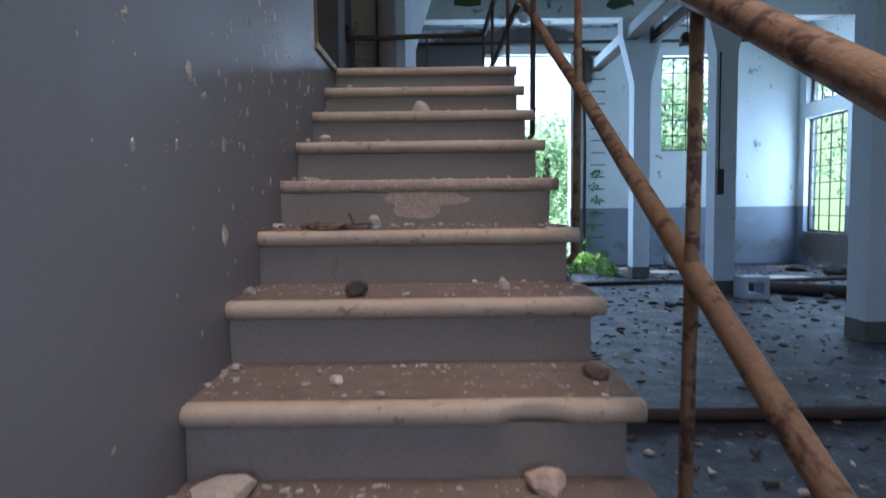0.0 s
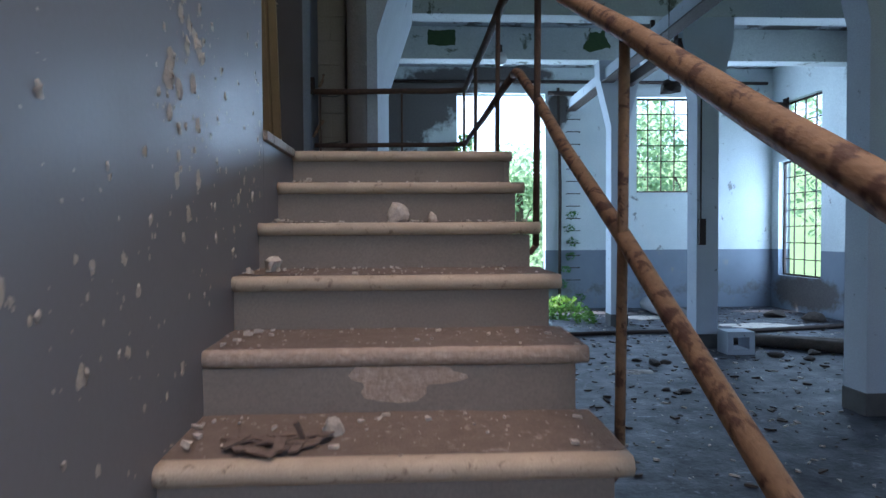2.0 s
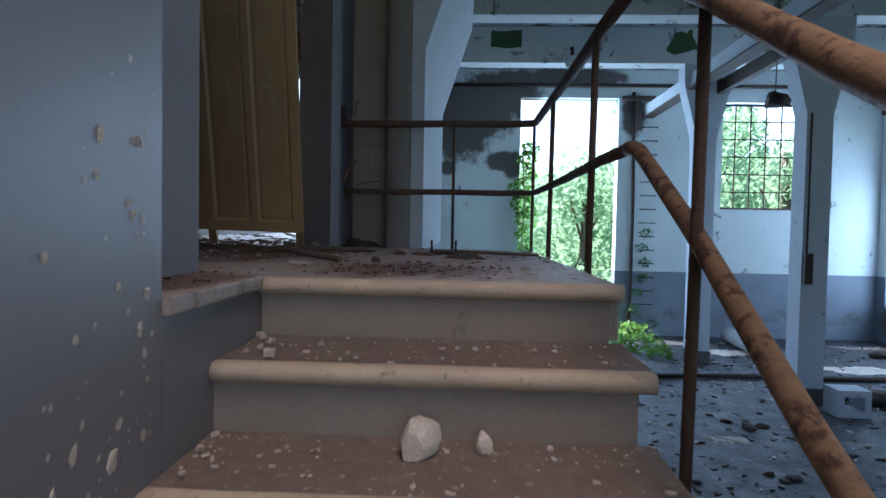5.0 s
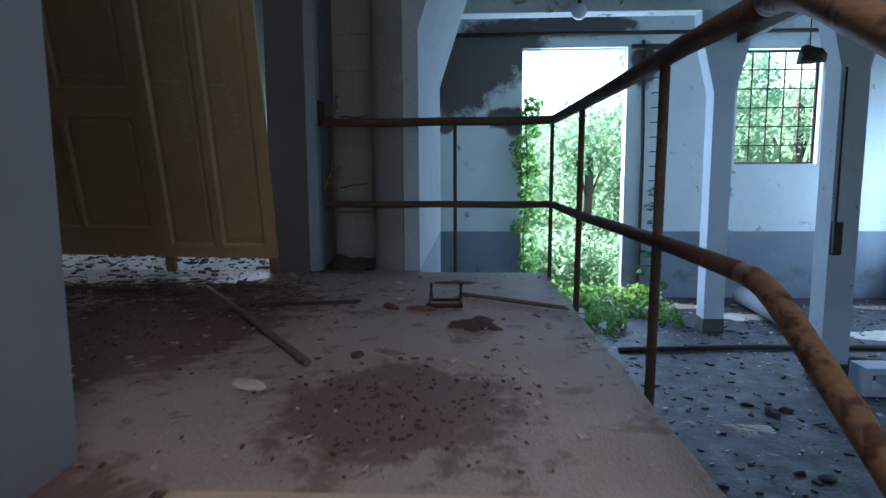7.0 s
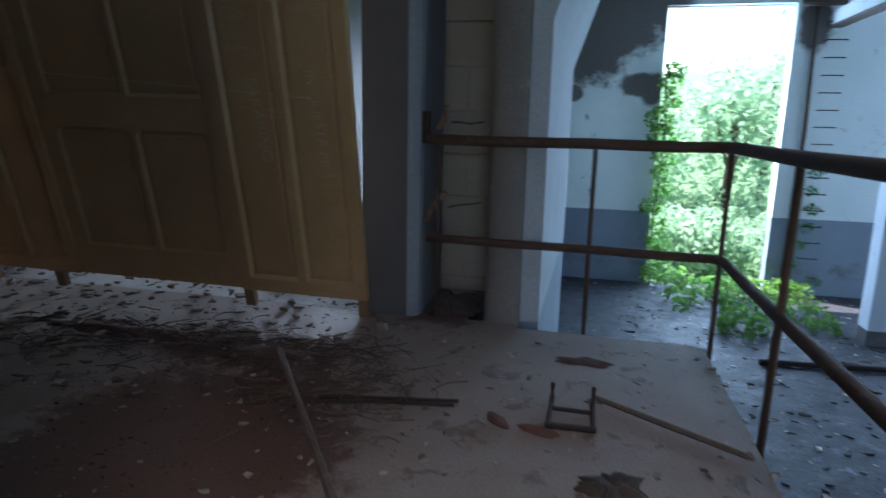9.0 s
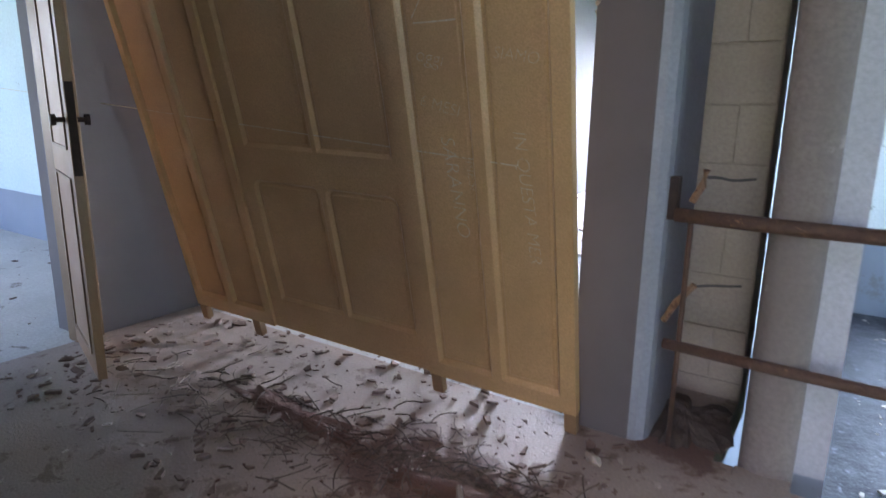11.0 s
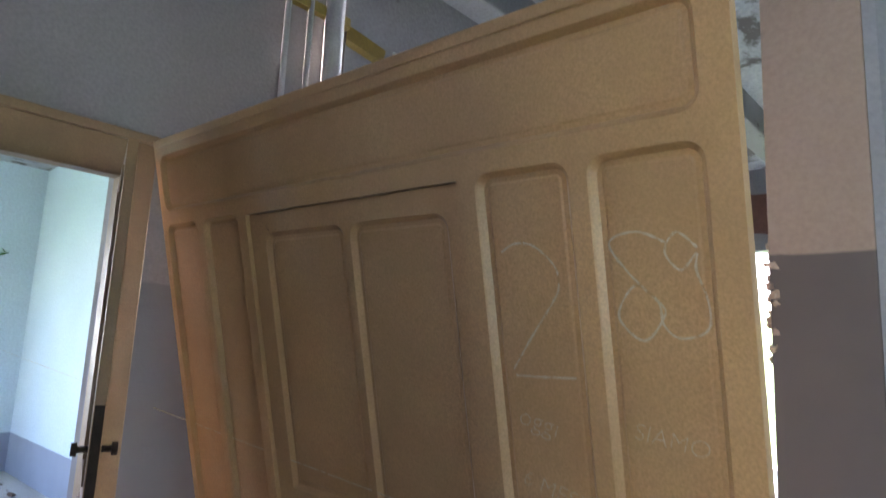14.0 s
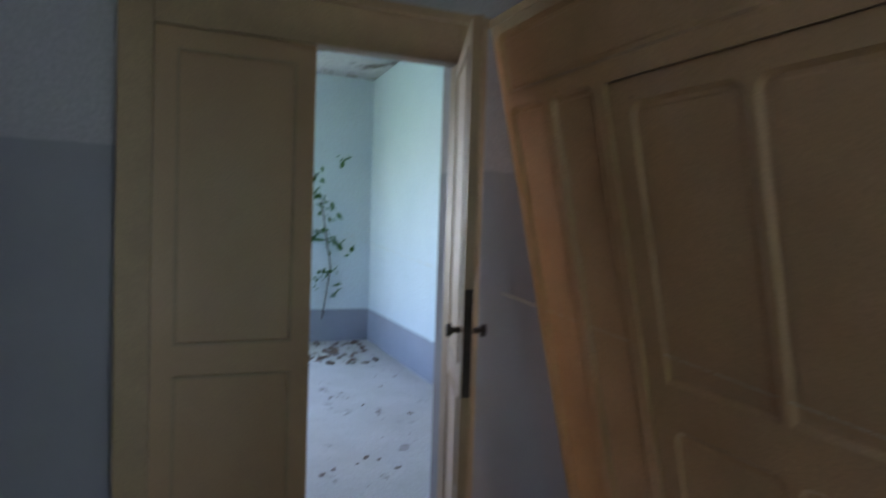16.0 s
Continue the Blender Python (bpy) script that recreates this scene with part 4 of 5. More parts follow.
# ---- peeling paint on the stair wall ----
def peeling():
    rnd = random.Random(11)
    ob = thing("peeling_paint", "curled pale flakes of peeling paint and bare plaster on the stair wall", "peeling paint", kind="stuff")
    bm, bm2 = bmesh.new(), bmesh.new()
    seeds = [(2.24, 0.22, 0.026), (2.21, 0.23, 0.014), (2.23, 0.16, 0.019), (2.29, 0.15, 0.019), (2.33, 0.13, 0.021), (2.36, 0.11, 0.029), (2.39, 0.09, 0.016),
             (2.37, 0.22, 0.013), (2.48, 0.21, 0.013), (2.12, 0.09, 0.009), (2.27, 0.09, 0.021), (2.16, 0.03, 0.022), (2.14, -0.02, 0.036), (2.21, -0.04, 0.022),
             (2.31, 0.0, 0.024), (2.08, -0.07, 0.011), (2.14, -0.11, 0.017), (2.34, -0.11, 0.021), (2.2, -0.14, 0.015), (2.31, -0.18, 0.012), (2.19, -0.21, 0.014),
             (2.17, -0.27, 0.019), (2.33, -0.26, 0.02), (2.56, 0.1, 0.014), (2.6, 0.03, 0.011), (2.24, -0.36, 0.018), (2.47, -0.33, 0.012), (2.73, -0.29, 0.016),
             (2.92, -0.27, 0.018)]
    low_seeds = [(2.94, -0.21, 0.011), (2.66, -0.47, 0.013), (2.81, -0.22, 0.013), (2.6, 0.37, 0.012), (1.18, -0.45, 0.012), (1.49, -0.49, 0.021), (1.58, -0.54, 0.01),
             (1.69, -0.66, 0.019), (1.86, -0.65, 0.012), (1.38, -0.69, 0.011), (1.18, -0.71, 0.011), (1.62, -0.92, 0.026), (1.75, -0.47, 0.011), (1.87, -0.46, 0.012),
             (1.61, -0.18, 0.013)]
    seeds = seeds + low_seeds
    spots = [(y, z, s * 1.45) for y, z, s in seeds]
    for y, z, s in seeds:
        for _ in range(4):
            spots.append((y + rnd.gauss(0, 0.05), z + rnd.gauss(0, 0.06), s * rnd.uniform(0.15, 0.5)))
    for _ in range(110):
        y = 3.06 - 1.4 * rnd.random() ** 1.5
        z = -RISE * (NOSE_Y - y) / GO + rnd.uniform(0.03, 0.75)
        spots.append((y, z, rnd.uniform(0.004, 0.02) * rnd.random() + 0.003))
    for _ in range(45):
        y = rnd.uniform(0.9, 3.05)
        z = -RISE * (NOSE_Y - y) / GO + rnd.uniform(0.02, 1.3) ** 1.3
        spots.append((y, z, rnd.uniform(0.003, 0.011)))
    for y, z, s in spots:
        if y > 3.07 - s:
            continue
        n = rnd.randint(9, 14)
        base = XL + bulge(y, z) + 0.002
        a0 = rnd.random() * 6.28
        ring = []
        for k in range(n):
            q = 2 * math.pi * k / n
            r = s * (0.55 + 0.55 * rnd.random())
            ring.append((r * math.cos(q) * 0.8, r * math.sin(q)))
        c = bm2.verts.new((base + 0.0006, y, z))
        rv = [bm2.verts.new((base, y + a, z + b)) for a, b in ring]
        for k in range(n):
            bm2.faces.new((c, rv[k], rv[(k + 1) % n]))
        # the curled rim that still hangs on
        if s < 0.010:
            continue
        k0, cnt = rnd.randrange(n), rnd.randint(3, 6)
        prev = None
        for k in range(cnt):
            a, b = ring[(k0 + k) % n]
            lift = s * rnd.uniform(0.05, 0.16) * math.sin(math.pi * (k + 0.5) / cnt)
            f = rnd.uniform(0.55, 0.8)
            cur = [bm.verts.new((base, y + a * 1.03, z + b * 1.03)), bm.verts.new((base + 0.001 + lift * 0.7, y + a * (1 + f) * 0.52, z + b * (1 + f) * 0.52)),
                   bm.verts.new((base + 0.002 + lift, y + a * f * 0.62, z + b * f * 0.62))]
            if prev:
                bm.faces.new((prev[0], cur[0], cur[1], prev[1]))
                bm.faces.new((prev[1], cur[1], cur[2], prev[2]))
            prev = cur
    part("bare_patches", bm2, M_FLAKE, ob, "bare pale plaster patches")
    part("paint_curls", bm, M_FLAKE, ob, "curled paint rims")


peeling()


# ---- loose things on the stair and landing ----
def stone(name, x, y, z, sx, sy, sz, material, label, seed, category="rubble"):
    rnd = random.Random(seed)
    bm = bmesh.new()
    chunk(bm, x, y, z - 0.003, sx, sy, sz, rnd)
    ob = part(name, bm, material)
    return tagged(ob, label, category)


def tz(k):
    return -RISE * k + 0.006


stone("plaster_lump", -0.12, 3.25, tz(2), 0.095, 0.08, 0.10, M_PLASTERBIT, "white broken plaster lump lying on a stair tread", 1)
stone("plaster_lump", 0.02, 3.29, tz(2), 0.04, 0.04, 0.055, M_PLASTERBIT, "small pale plaster fragment on a stair tread", 2)
stone("plaster_lump", -0.58, 2.88, tz(3), 0.09, 0.06, 0.06, M_PLASTERBIT, "white plaster fragment at the stair wall", 3)
stone("dirt_lump", -0.27, 1.70, tz(6), 0.09, 0.06, 0.05, M_DARKBIT, "dark dirt lump lying on a stair tread", 4)
stone("plaster_lump", 0.17, 1.80, tz(6), 0.04, 0.04, 0.04, M_PLASTERBIT, "small white plaster fragment on a stair tread", 5)
stone("plaster_lump", -0.29, 1.44, tz(7), 0.06, 0.03, 0.022, M_PLASTERBIT, "flat plaster splinter on a stair tread", 6)
stone("dirt_lump", 0.38, 1.47, tz(7), 0.08, 0.06, 0.045, M_CLOTH, "brown crumbled lump at the tread end", 7)
stone("plaster_lump", -0.50, 1.17, tz(8), 0.20, 0.11, 0.06, M_PLASTERBIT, "large pale plaster slab lying on a low tread", 8)
stone("brick_piece", 0.21, 1.22, tz(8), 0.10, 0.07, 0.05, M_PATCH, "broken brick piece on a low tread", 9)
stone("plaster_lump", -0.26, 2.14, tz(5), 0.05, 0.04, 0.05, M_PLASTERBIT, "pale fragment beside dead leaves", 10)
stone("plaster_lump", -0.71, 4.32, 0.0, 0.11, 0.07, 0.025, M_PLASTERBIT, "flat pale plaster piece on the landing", 12)
stone("dirt_lump", -0.45, 4.62, 0.0, 0.05, 0.04, 0.03, M_DARKBIT, "dark dirt crumb on the landing", 13)
stone("brick_piece", -0.43, 5.37, 0.0, 0.05, 0.11, 0.03, M_BRICK, "dark red brick splinter on the landing", 14)
stone("brick_piece", -0.295, 5.34, 0.0, 0.12, 0.05, 0.025, M_BRICK, "dark red brick splinter on the landing", 15)
stone("brick_piece", -1.13, 6.18, 0.0, 0.07, 0.05, 0.05, M_CREAM, "broken block beside the pillar foot", 16)


def dead_leaves():
    ob = thing("dead_leaves", "dark heap of dead leaves and twigs on a stair tread", "debris", kind="stuff")
    rnd = random.Random(8)
    bm = bmesh.new()
    for _ in range(26):
        add_box(bm, -0.035, -0.012, 0, 0.035, 0.012, 0.003, 0, pose(-0.395 + rnd.gauss(0, 0.055), 2.05 + rnd.gauss(0, 0.04), tz(5) + rnd.uniform(0.002, 0.014), rnd.uniform(-10, 10), rnd.uniform(-10, 10), rnd.uniform(0, 360)))
    add_box(bm, -0.006, -0.006, 0, 0.006, 0.006, 0.06, 0, pose(-0.325, 2.08, tz(5), 15, -20, 0))
    part("leaves", bm, M_CLOTH, ob)


dead_leaves()


def mound(name, cx, cy, rx, ry, h, material, label, seed, z=0.0, category="dirt"):
    """A thin patch of dirt with a ragged outline."""
    bm = bmesh.new()
    n, rings = 44, 7
    c = bm.verts.new((cx, cy, z + h))
    prev = None
    first = None
    for j in range(1, rings + 1):
        t = j / rings
        ring = []
        for k in range(n):
            q = 2 * math.pi * k / n
            e = 0.72 + 0.55 * noise.noise((math.cos(q) * 1.6 + seed, math.sin(q) * 1.6, seed * 0.7)) + 0.22 * noise.noise((math.cos(q) * 6 + seed, math.sin(q) * 6, 1.0))
            x, y = cx + rx * e * t * math.cos(q), cy + ry * e * t * math.sin(q)
            ring.append(bm.verts.new((x, y, z + 0.0008 + max(0, h * (1 - t ** 3)) * (0.7 + 0.5 * noise.noise((x * 18, y * 18, seed))))))
        for k in range(n):
            if prev is None:
                bm.faces.new((c, ring[k], ring[(k + 1) % n]))
            else:
                bm.faces.new((prev[k], prev[(k + 1) % n], ring[(k + 1) % n], ring[k]))
        prev = ring
    ob = part(name, bm, material)
    return tagged(ob, label, category, kind="stuff")


M_DIRT = mat("red_brown_dirt", (0.13, 0.065, 0.045), (0.085, 0.045, 0.034), 16, 0.97, 0.9, 120, stain=(0.26, 0.20, 0.17), stain_at=0.63, stain_scale=22)
mound("dirt_patch", -0.92, 6.72, 0.20, 0.34, 0.06, M_DARKBIT, "dark rubble heap in the corner behind the pillar", 3.4)
mound("scrap_mat", -0.18, 6.03, 0.15, 0.09, 0.010, M_DIRT, "dark rotten scrap lying flat on the landing", 9.2)
mound("scrap_mat", -0.05, 5.05, 0.14, 0.11, 0.035, M_DARKBIT, "crumpled dark grid-like scrap on the landing", 1.2)


def stick(points, r, material, label, name="stick"):
    ob = part(name, tube(points, r, 6, True, 0.2), material)
    return tagged(ob, label, "stick")


stick([(-1.445, 5.74, 0.02), (-1.0, 5.10, 0.022), (-0.59, 4.51, 0.014)], 0.014, M_LATH, "grey-brown wooden lath lying on the landing")
stick([(-1.09, 5.37, 0.012), (-0.83, 5.43, 0.012), (-0.59, 5.475, 0.012)], 0.007, M_DARKIRON, "thin rusty rod lying on the landing")
stick([(-1.06, 5.335, 0.012), (-0.83, 5.40, 0.012), (-0.60, 5.44, 0.012)], 0.006, M_DARKIRON, "thin rusty rod lying on the landing")
stick([(-0.11, 5.645, 0.014), (0.12, 5.49, 0.014), (0.355, 5.335, 0.014)], 0.010, M_LATH, "thin dark lath lying across the landing")


def twig_tangle(name, cx, cy, rx, ry, count, material, label, seed):
    """Thin bent twigs and roots in a loose heap."""
    rnd = random.Random(seed)
    vs, fs = [], []
    for _ in range(count):
        x, y, a = cx + rnd.gauss(0, rx), cy + rnd.gauss(0, ry), rnd.uniform(0, 6.28)
        ln, bend, r, z = rnd.uniform(0.05, 0.20), rnd.uniform(-1.4, 1.4), rnd.uniform(0.0015, 0.0035), rnd.uniform(0.003, 0.022)
        prev = None
        for k in range(5):
            t = k / 4
            ring = []
            for q in range(3):
                g = 2.1 * q
                ring.append(len(vs))
                vs.append((x - r * math.sin(a) * math.cos(g), y + r * math.cos(a) * math.cos(g), z * (1 - 0.7 * abs(t - 0.5)) + r * math.sin(g)))
            if prev:
                for q in range(3):
                    fs.append((prev[q], prev[(q + 1) % 3], ring[(q + 1) % 3], ring[q]))
            prev = ring
            x, y, a = x + ln / 4 * math.cos(a), y + ln / 4 * math.sin(a), a + bend / 4
    me = bpy.data.meshes.new(name)
    me.from_pydata(vs, [], fs)
    me.materials.append(material)
    return tagged(new(name, me), label, "twigs", kind="stuff")


twig_tangle("twig_tangle", -1.15, 5.48, 0.17, 0.17, 260, M_LATH, "tangle of dry twigs and roots on the landing", 3)
twig_tangle("twig_tangle", -1.55, 5.80, 0.30, 0.12, 220, M_BARK, "dark dry twigs strewn before the partition", 5)
twig_tangle("twig_tangle", -2.5, 5.75, 0.45, 0.14, 200, M_BARK, "dark dry twigs strewn before the partition", 6)
mound("dirt_patch", -1.50, 5.72, 0.36, 0.10, 0.022, M_DIRT, "low ridge of dirt swept before the partition", 4.4)
mound("dirt_patch", -1.22, 5.45, 0.26, 0.20, 0.014, M_DIRT, "thin dirt patch on the landing", 6.1)
mound("dirt_patch", -2.35, 5.80, 0.55, 0.11, 0.02, M_DIRT, "low ridge of dirt swept before the partition", 7.7)


def rusty_frame():
    ob = thing("rusty_frame", "small rusty iron stool-like frame lying on the landing", "frame", pose(-0.188, 5.385, 0.0))
    for x in (-0.075, 0.075):
        part("leg", tube([(x, 0, 0.008), (x * 0.97, 0.17, 0.008), (x * 0.97, 0.19, 0.02), (x * 0.97, 0.195, 0.08)], 0.009, 6), M_DARKIRON, ob)
    part("crossbar", tube([(-0.085, 0.0, 0.010), (0.085, 0.0, 0.012)], 0.011, 6), M_DARKIRON, ob)
    part("crossbar", tube([(-0.075, 0.13, 0.011), (0.075, 0.13, 0.011)], 0.008, 6), M_DARKIRON, ob)


rusty_frame()


def scatter(count, x0, x1, y0, y1, z, s0, s1, seed, avoid=None, tilt=14):
    rnd = random.Random(seed)
    out = []
    while len(out) < count:
        x, y = rnd.uniform(x0, x1), rnd.uniform(y0, y1)
        if avoid and avoid(x, y):
            continue
        s = s0 + (s1 - s0) * rnd.random() ** 3
        out.append((x, y, z + 0.002, s, s * rnd.uniform(0.15, 0.4), rnd.uniform(0, 360), rnd.uniform(-tilt, tilt)))
    return out


def litter():
    items = []
    for k in range(1, 13):
        zk = -RISE * k + 0.004
        y0 = NOSE_Y - GO * k
        rnd = random.Random(50 + k)
        for _ in range(80):
            x = XL + 0.03 + (XR - XL - 0.06) * rnd.random()
            t = 1 - rnd.random() ** 1.6
            s = 0.003 + 0.013 * rnd.random() ** 3
            items.append((x, y0 + 0.03 + t * (GO - 0.05), zk + 0.006 * t * t, s, s * 0.5, rnd.uniform(0, 360), rnd.uniform(-20, 20)))
        for _ in range(10):
            s = 0.005 + 0.018 * rnd.random() ** 2
            items.append((XL + 0.02 + abs(rnd.gauss(0, 0.04)), y0 + 0.05 + rnd.random() * (GO - 0.07), zk + 0.006, s, s * 0.6, rnd.uniform(0, 360), rnd.uniform(-30, 30)))
    shard_mesh("stair_grit", items, M_PLASTERBIT, "pale grit and plaster crumbs strewn over the treads", "grit")
    items = scatter(800, -3.8, 0.42, 3.8, 6.25, 0.002, 0.003, 0.024, 5, lambda x, y: x < -1.12 and y < 4.2)
    shard_mesh("landing_grit", items, M_PLASTERBIT, "pale grit and plaster crumbs strewn over the landing", "grit")
    rnd = random.Random(90)
    items = []
    for cx, cy, rx, ry, n in ((-0.27, 4.18, 0.26, 0.28, 700), (-1.40, 4.95, 0.42, 0.5, 800), (-1.9, 5.75, 0.5, 0.25, 500), (-0.95, 3.5, 0.16, 0.25, 160)):
        for _ in range(n):
            x, y = cx + rnd.gauss(0, rx * 0.75), cy + rnd.gauss(0, ry * 0.75)
            if (x < -1.1 and y < 4.2) or y < 3.72 and x > XL - 0.02:
                continue
            s = 0.0015 + 0.011 * rnd.random() ** 4
            items.append((x, y, 0.0015, s, s * 0.4, rnd.uniform(0, 360), rnd.uniform(-20, 20)))
    shard_mesh("dirt_crumbs", items, M_DIRT, "red-brown crumbs of dirt on the landing", "dirt")
    items = scatter(1900, -3.8, -1.0, 5.2, 7.6, 0.0, 0.004, 0.045, 6, None, 24)
    items += scatter(220, -1.2, 0.4, 4.5, 6.25, 0.0, 0.003, 0.024, 16, None, 12)
    shard_mesh("partition_litter", items, M_CLOTH, "dark leaves and splinters on the floor under the partition", "litter")
    items = scatter(300, -4.0, -1.4, 7.2, 13, -0.03, 0.01, 0.09, 7)
    shard_mesh("back_room_rubble", items, M_PLASTERBIT, "pale broken plaster on the back room floor", "rubble")
    items = scatter(160, -9.4, -4.3, 4.0, 6.7, -0.02, 0.006, 0.03, 8) + scatter(170, -9.5, -8.2, 5.2, 6.7, -0.02, 0.02, 0.10, 9, None, 35)
    shard_mesh("blue_room_litter", items, M_CLOTH, "dead branches and litter on the blue room floor", "litter")
    clear = lambda x, y: (x < 0.5 and y < 6.5)
    items = scatter(3200, 0.5, 10.4, 2.5, 18.4, HALL, 0.008, 0.085, 10, clear, 22)
    shard_mesh("hall_rubble", items, M_DARKBIT, "dark broken plaster and tile rubble on the hall floor", "rubble")
    items = scatter(1700, 0.0, 10.4, 3.0, 18.4, HALL, 0.006, 0.07, 12, clear, 22)
    shard_mesh("hall_plaster_bits", items, M_PLASTERBIT, "pale plaster fragments on the hall floor", "rubble")


litter()


# ---- hall fittings ----
def iron_window(name, place, w, h, cols, rows, label):
    ob = thing(name, label, "window", place, kind="structure")
    t = 0.05
    for a in (box(0, -0.03, 0, t, 0.03, h), box(w - t, -0.03, 0, w, 0.03, h), box(t, -0.03, 0, w - t, 0.03, t), box(t, -0.03, h - t, w - t, 0.03, h)):
        part("window_frame", a, M_DARKIRON, ob)
    for i in range(1, cols):
        x = w * i / cols
        part("glazing_bar", box(x - 0.014, -0.015, t, x + 0.014, 0.015, h - t), M_DARKIRON, ob)
    for j in range(1, rows):
        z = h * j / rows
        part("glazing_bar", box(t, -0.0145, z - 0.014, w - t, 0.0145, z + 0.014), M_DARKIRON, ob)


iron_window("window_1", pose(6.525, 18.80, 0.765), 2.0, 2.79, 5, 6, "rusty iron factory window without glass")
iron_window("window_2", pose(10.80, 18.245, -1.675, 0, 0, -90), 1.89, 3.29, 4, 7, "tall rusty iron side window overgrown outside")
iron_window("window_3", pose(10.80, 18.245, 2.055, 0, 0, -90), 1.89, 1.24, 4, 2, "iron transom window above the side window")
iron_window("window_4", pose(10.80, 13.795, -1.675, 0, 0, -90), 1.89, 3.29, 4, 7, "tall rusty iron side window overgrown outside")
# this pair is unseen, added for the partition's side light
iron_window("unseen_window_1", pose(10.80, 4.895, -1.675, 0, 0, -90), 1.89, 3.29, 4, 7, "tall rusty iron side window overgrown outside")
iron_window("unseen_window_2", pose(10.80, 4.895, 2.055, 0, 0, -90), 1.89, 1.24, 4, 2, "iron transom window above the side window")
iron_window("window_5", pose(10.80, 13.795, 2.055, 0, 0, -90), 1.89, 1.24, 4, 2, "iron transom window above the side window")


def ragged_plate(name, outline, place, material, label, amp=0.12, seed=1.0, category="stain"):
    """A thin skin of other plaster with a ragged outline on a wall."""
    pts = []
    n = len(outline)
    for i in range(n):
        a, b = outline[i], outline[(i + 1) % n]
        for s in range(10):
            t = s / 10
            u, v = a[0] + (b[0] - a[0]) * t, a[1] + (b[1] - a[1]) * t
            pts.append((u + amp * noise.noise((u * 3, v * 3, seed)) + amp * 0.5 * noise.noise((u * 9, v * 9, seed)),
                        v + amp * noise.noise((u * 3 + 7, v * 3, seed)) + amp * 0.5 * noise.noise((u * 9, v * 9 + 5, seed))))
    bm, vs = face_with_holes(pts, [], 0.0)
    for v in vs:
        v.co = place(v.co.x, v.co.z)
    ob = part(name, bm, material)
    return tagged(ob, label, category, kind="structure")


beamf = lambda u, v: (u, 15.076, v - 0.12)
ragged_plate("trim_moss_beam", [(0.3, 4.08), (0.95, 4.08), (0.95, 4.42), (0.3, 4.45)], beamf, M_MOSS, "green moss patch on the beam", 0.06, 5.0)
ragged_plate("trim_moss_beam_2", [(3.9, 4.0), (4.6, 4.0), (4.5, 4.5), (4.1, 4.4)], beamf, M_MOSS, "green and black mould patch on the beam", 0.10, 6.0)
ragged_plate("trim_moss_beam_3", [(-0.9, 3.95), (-0.4, 3.95), (-0.2, 4.3), (-0.9, 4.4)], beamf, M_CEIL, "grey stain on the beam", 0.10, 7.0)

def wall_pipes():
    def pipe(name, pts, r, m, label):
        tagged(part(name, tube(pts, r, 8), m, None, "", True), label, "pipe")
    pipe("wall_pipe", [(-1.0, 18.50, 3.96), (4.4, 18.50, 3.97), (10.4, 18.5, 3.96)], 0.05, M_DARKIRON, "rusty pipe along the top of the far wall")
    pipe("wall_pipe", [(4.2, 18.52, HALL), (4.22, 18.52, 1.0), (4.16, 18.52, 3.8)], 0.045, M_DARKIRON, "dark upright pipe beside the hall door")
    pipe("wall_pipe", [(3.85, 18.45, 3.62), (4.7, 18.45, 3.62)], 0.07, M_DARKIRON, "rusty valve pipe above the rungs")
    pipe("floor_pipe", [(2.6, 13.62, HALL + 0.05), (5.0, 13.85, HALL + 0.06), (7.6, 13.92, HALL + 0.05), (10.2, 14.5, HALL + 0.05)], 0.05, M_DARKIRON, "long black pipe lying across the hall floor")
    pipe("floor_beam", [(0.52, 4.95, HALL + 0.06), (2.5, 4.93, HALL + 0.06), (5.5, 4.94, HALL + 0.06)], 0.06, M_DARKIRON, "dark iron bar lying across the hall floor")
    pipe("concrete_pipe", [(6.6, 18.0, HALL + 0.2), (6.4, 15.0, HALL + 0.2)], 0.2, M_BACKROOM, "grey concrete pipe lying on the hall floor")
    pipe("floor_log", [(6.3, 12.6, HALL + 0.12), (8.2, 11.2, HALL + 0.12)], 0.12, M_BARK, "dark rotten log on the hall floor")
    pipe("floor_log", [(6.0, 13.1, HALL + 0.08), (9.0, 11.9, HALL + 0.08)], 0.08, M_BARK, "dark rotten log on the hall floor")
    pipe("back_wall_pipe", [(-3.89, 6.48, 0.0), (-3.89, 6.48, CEIL)], 0.018, M_WHITEPIPE, "thin rusty pipe on the corridor wall")
    pipe("back_wall_pipe", [(-3.89, 6.64, 0.0), (-3.89, 6.64, CEIL)], 0.018, M_WHITEPIPE, "thin rusty pipe on the corridor wall")
    pipe("back_wall_pipe", [(-3.86, 6.80, 0.0), (-3.86, 6.80, CEIL)], 0.062, M_WHITEPIPE, "thick white downpipe on the corridor wall")


wall_pipes()


def rungs():
    ob = thing("wall_rungs", "rusty iron climbing rungs set in the far wall", "ladder")
    z = -1.8
    while z < 3.4:
        part("rung", tube([(4.42, 18.59, z), (4.42, 18.47, z), (4.80, 18.47, z), (4.80, 18.59, z)], 0.014, 6), M_DARKIRON, ob)
        z += 0.36


rungs()


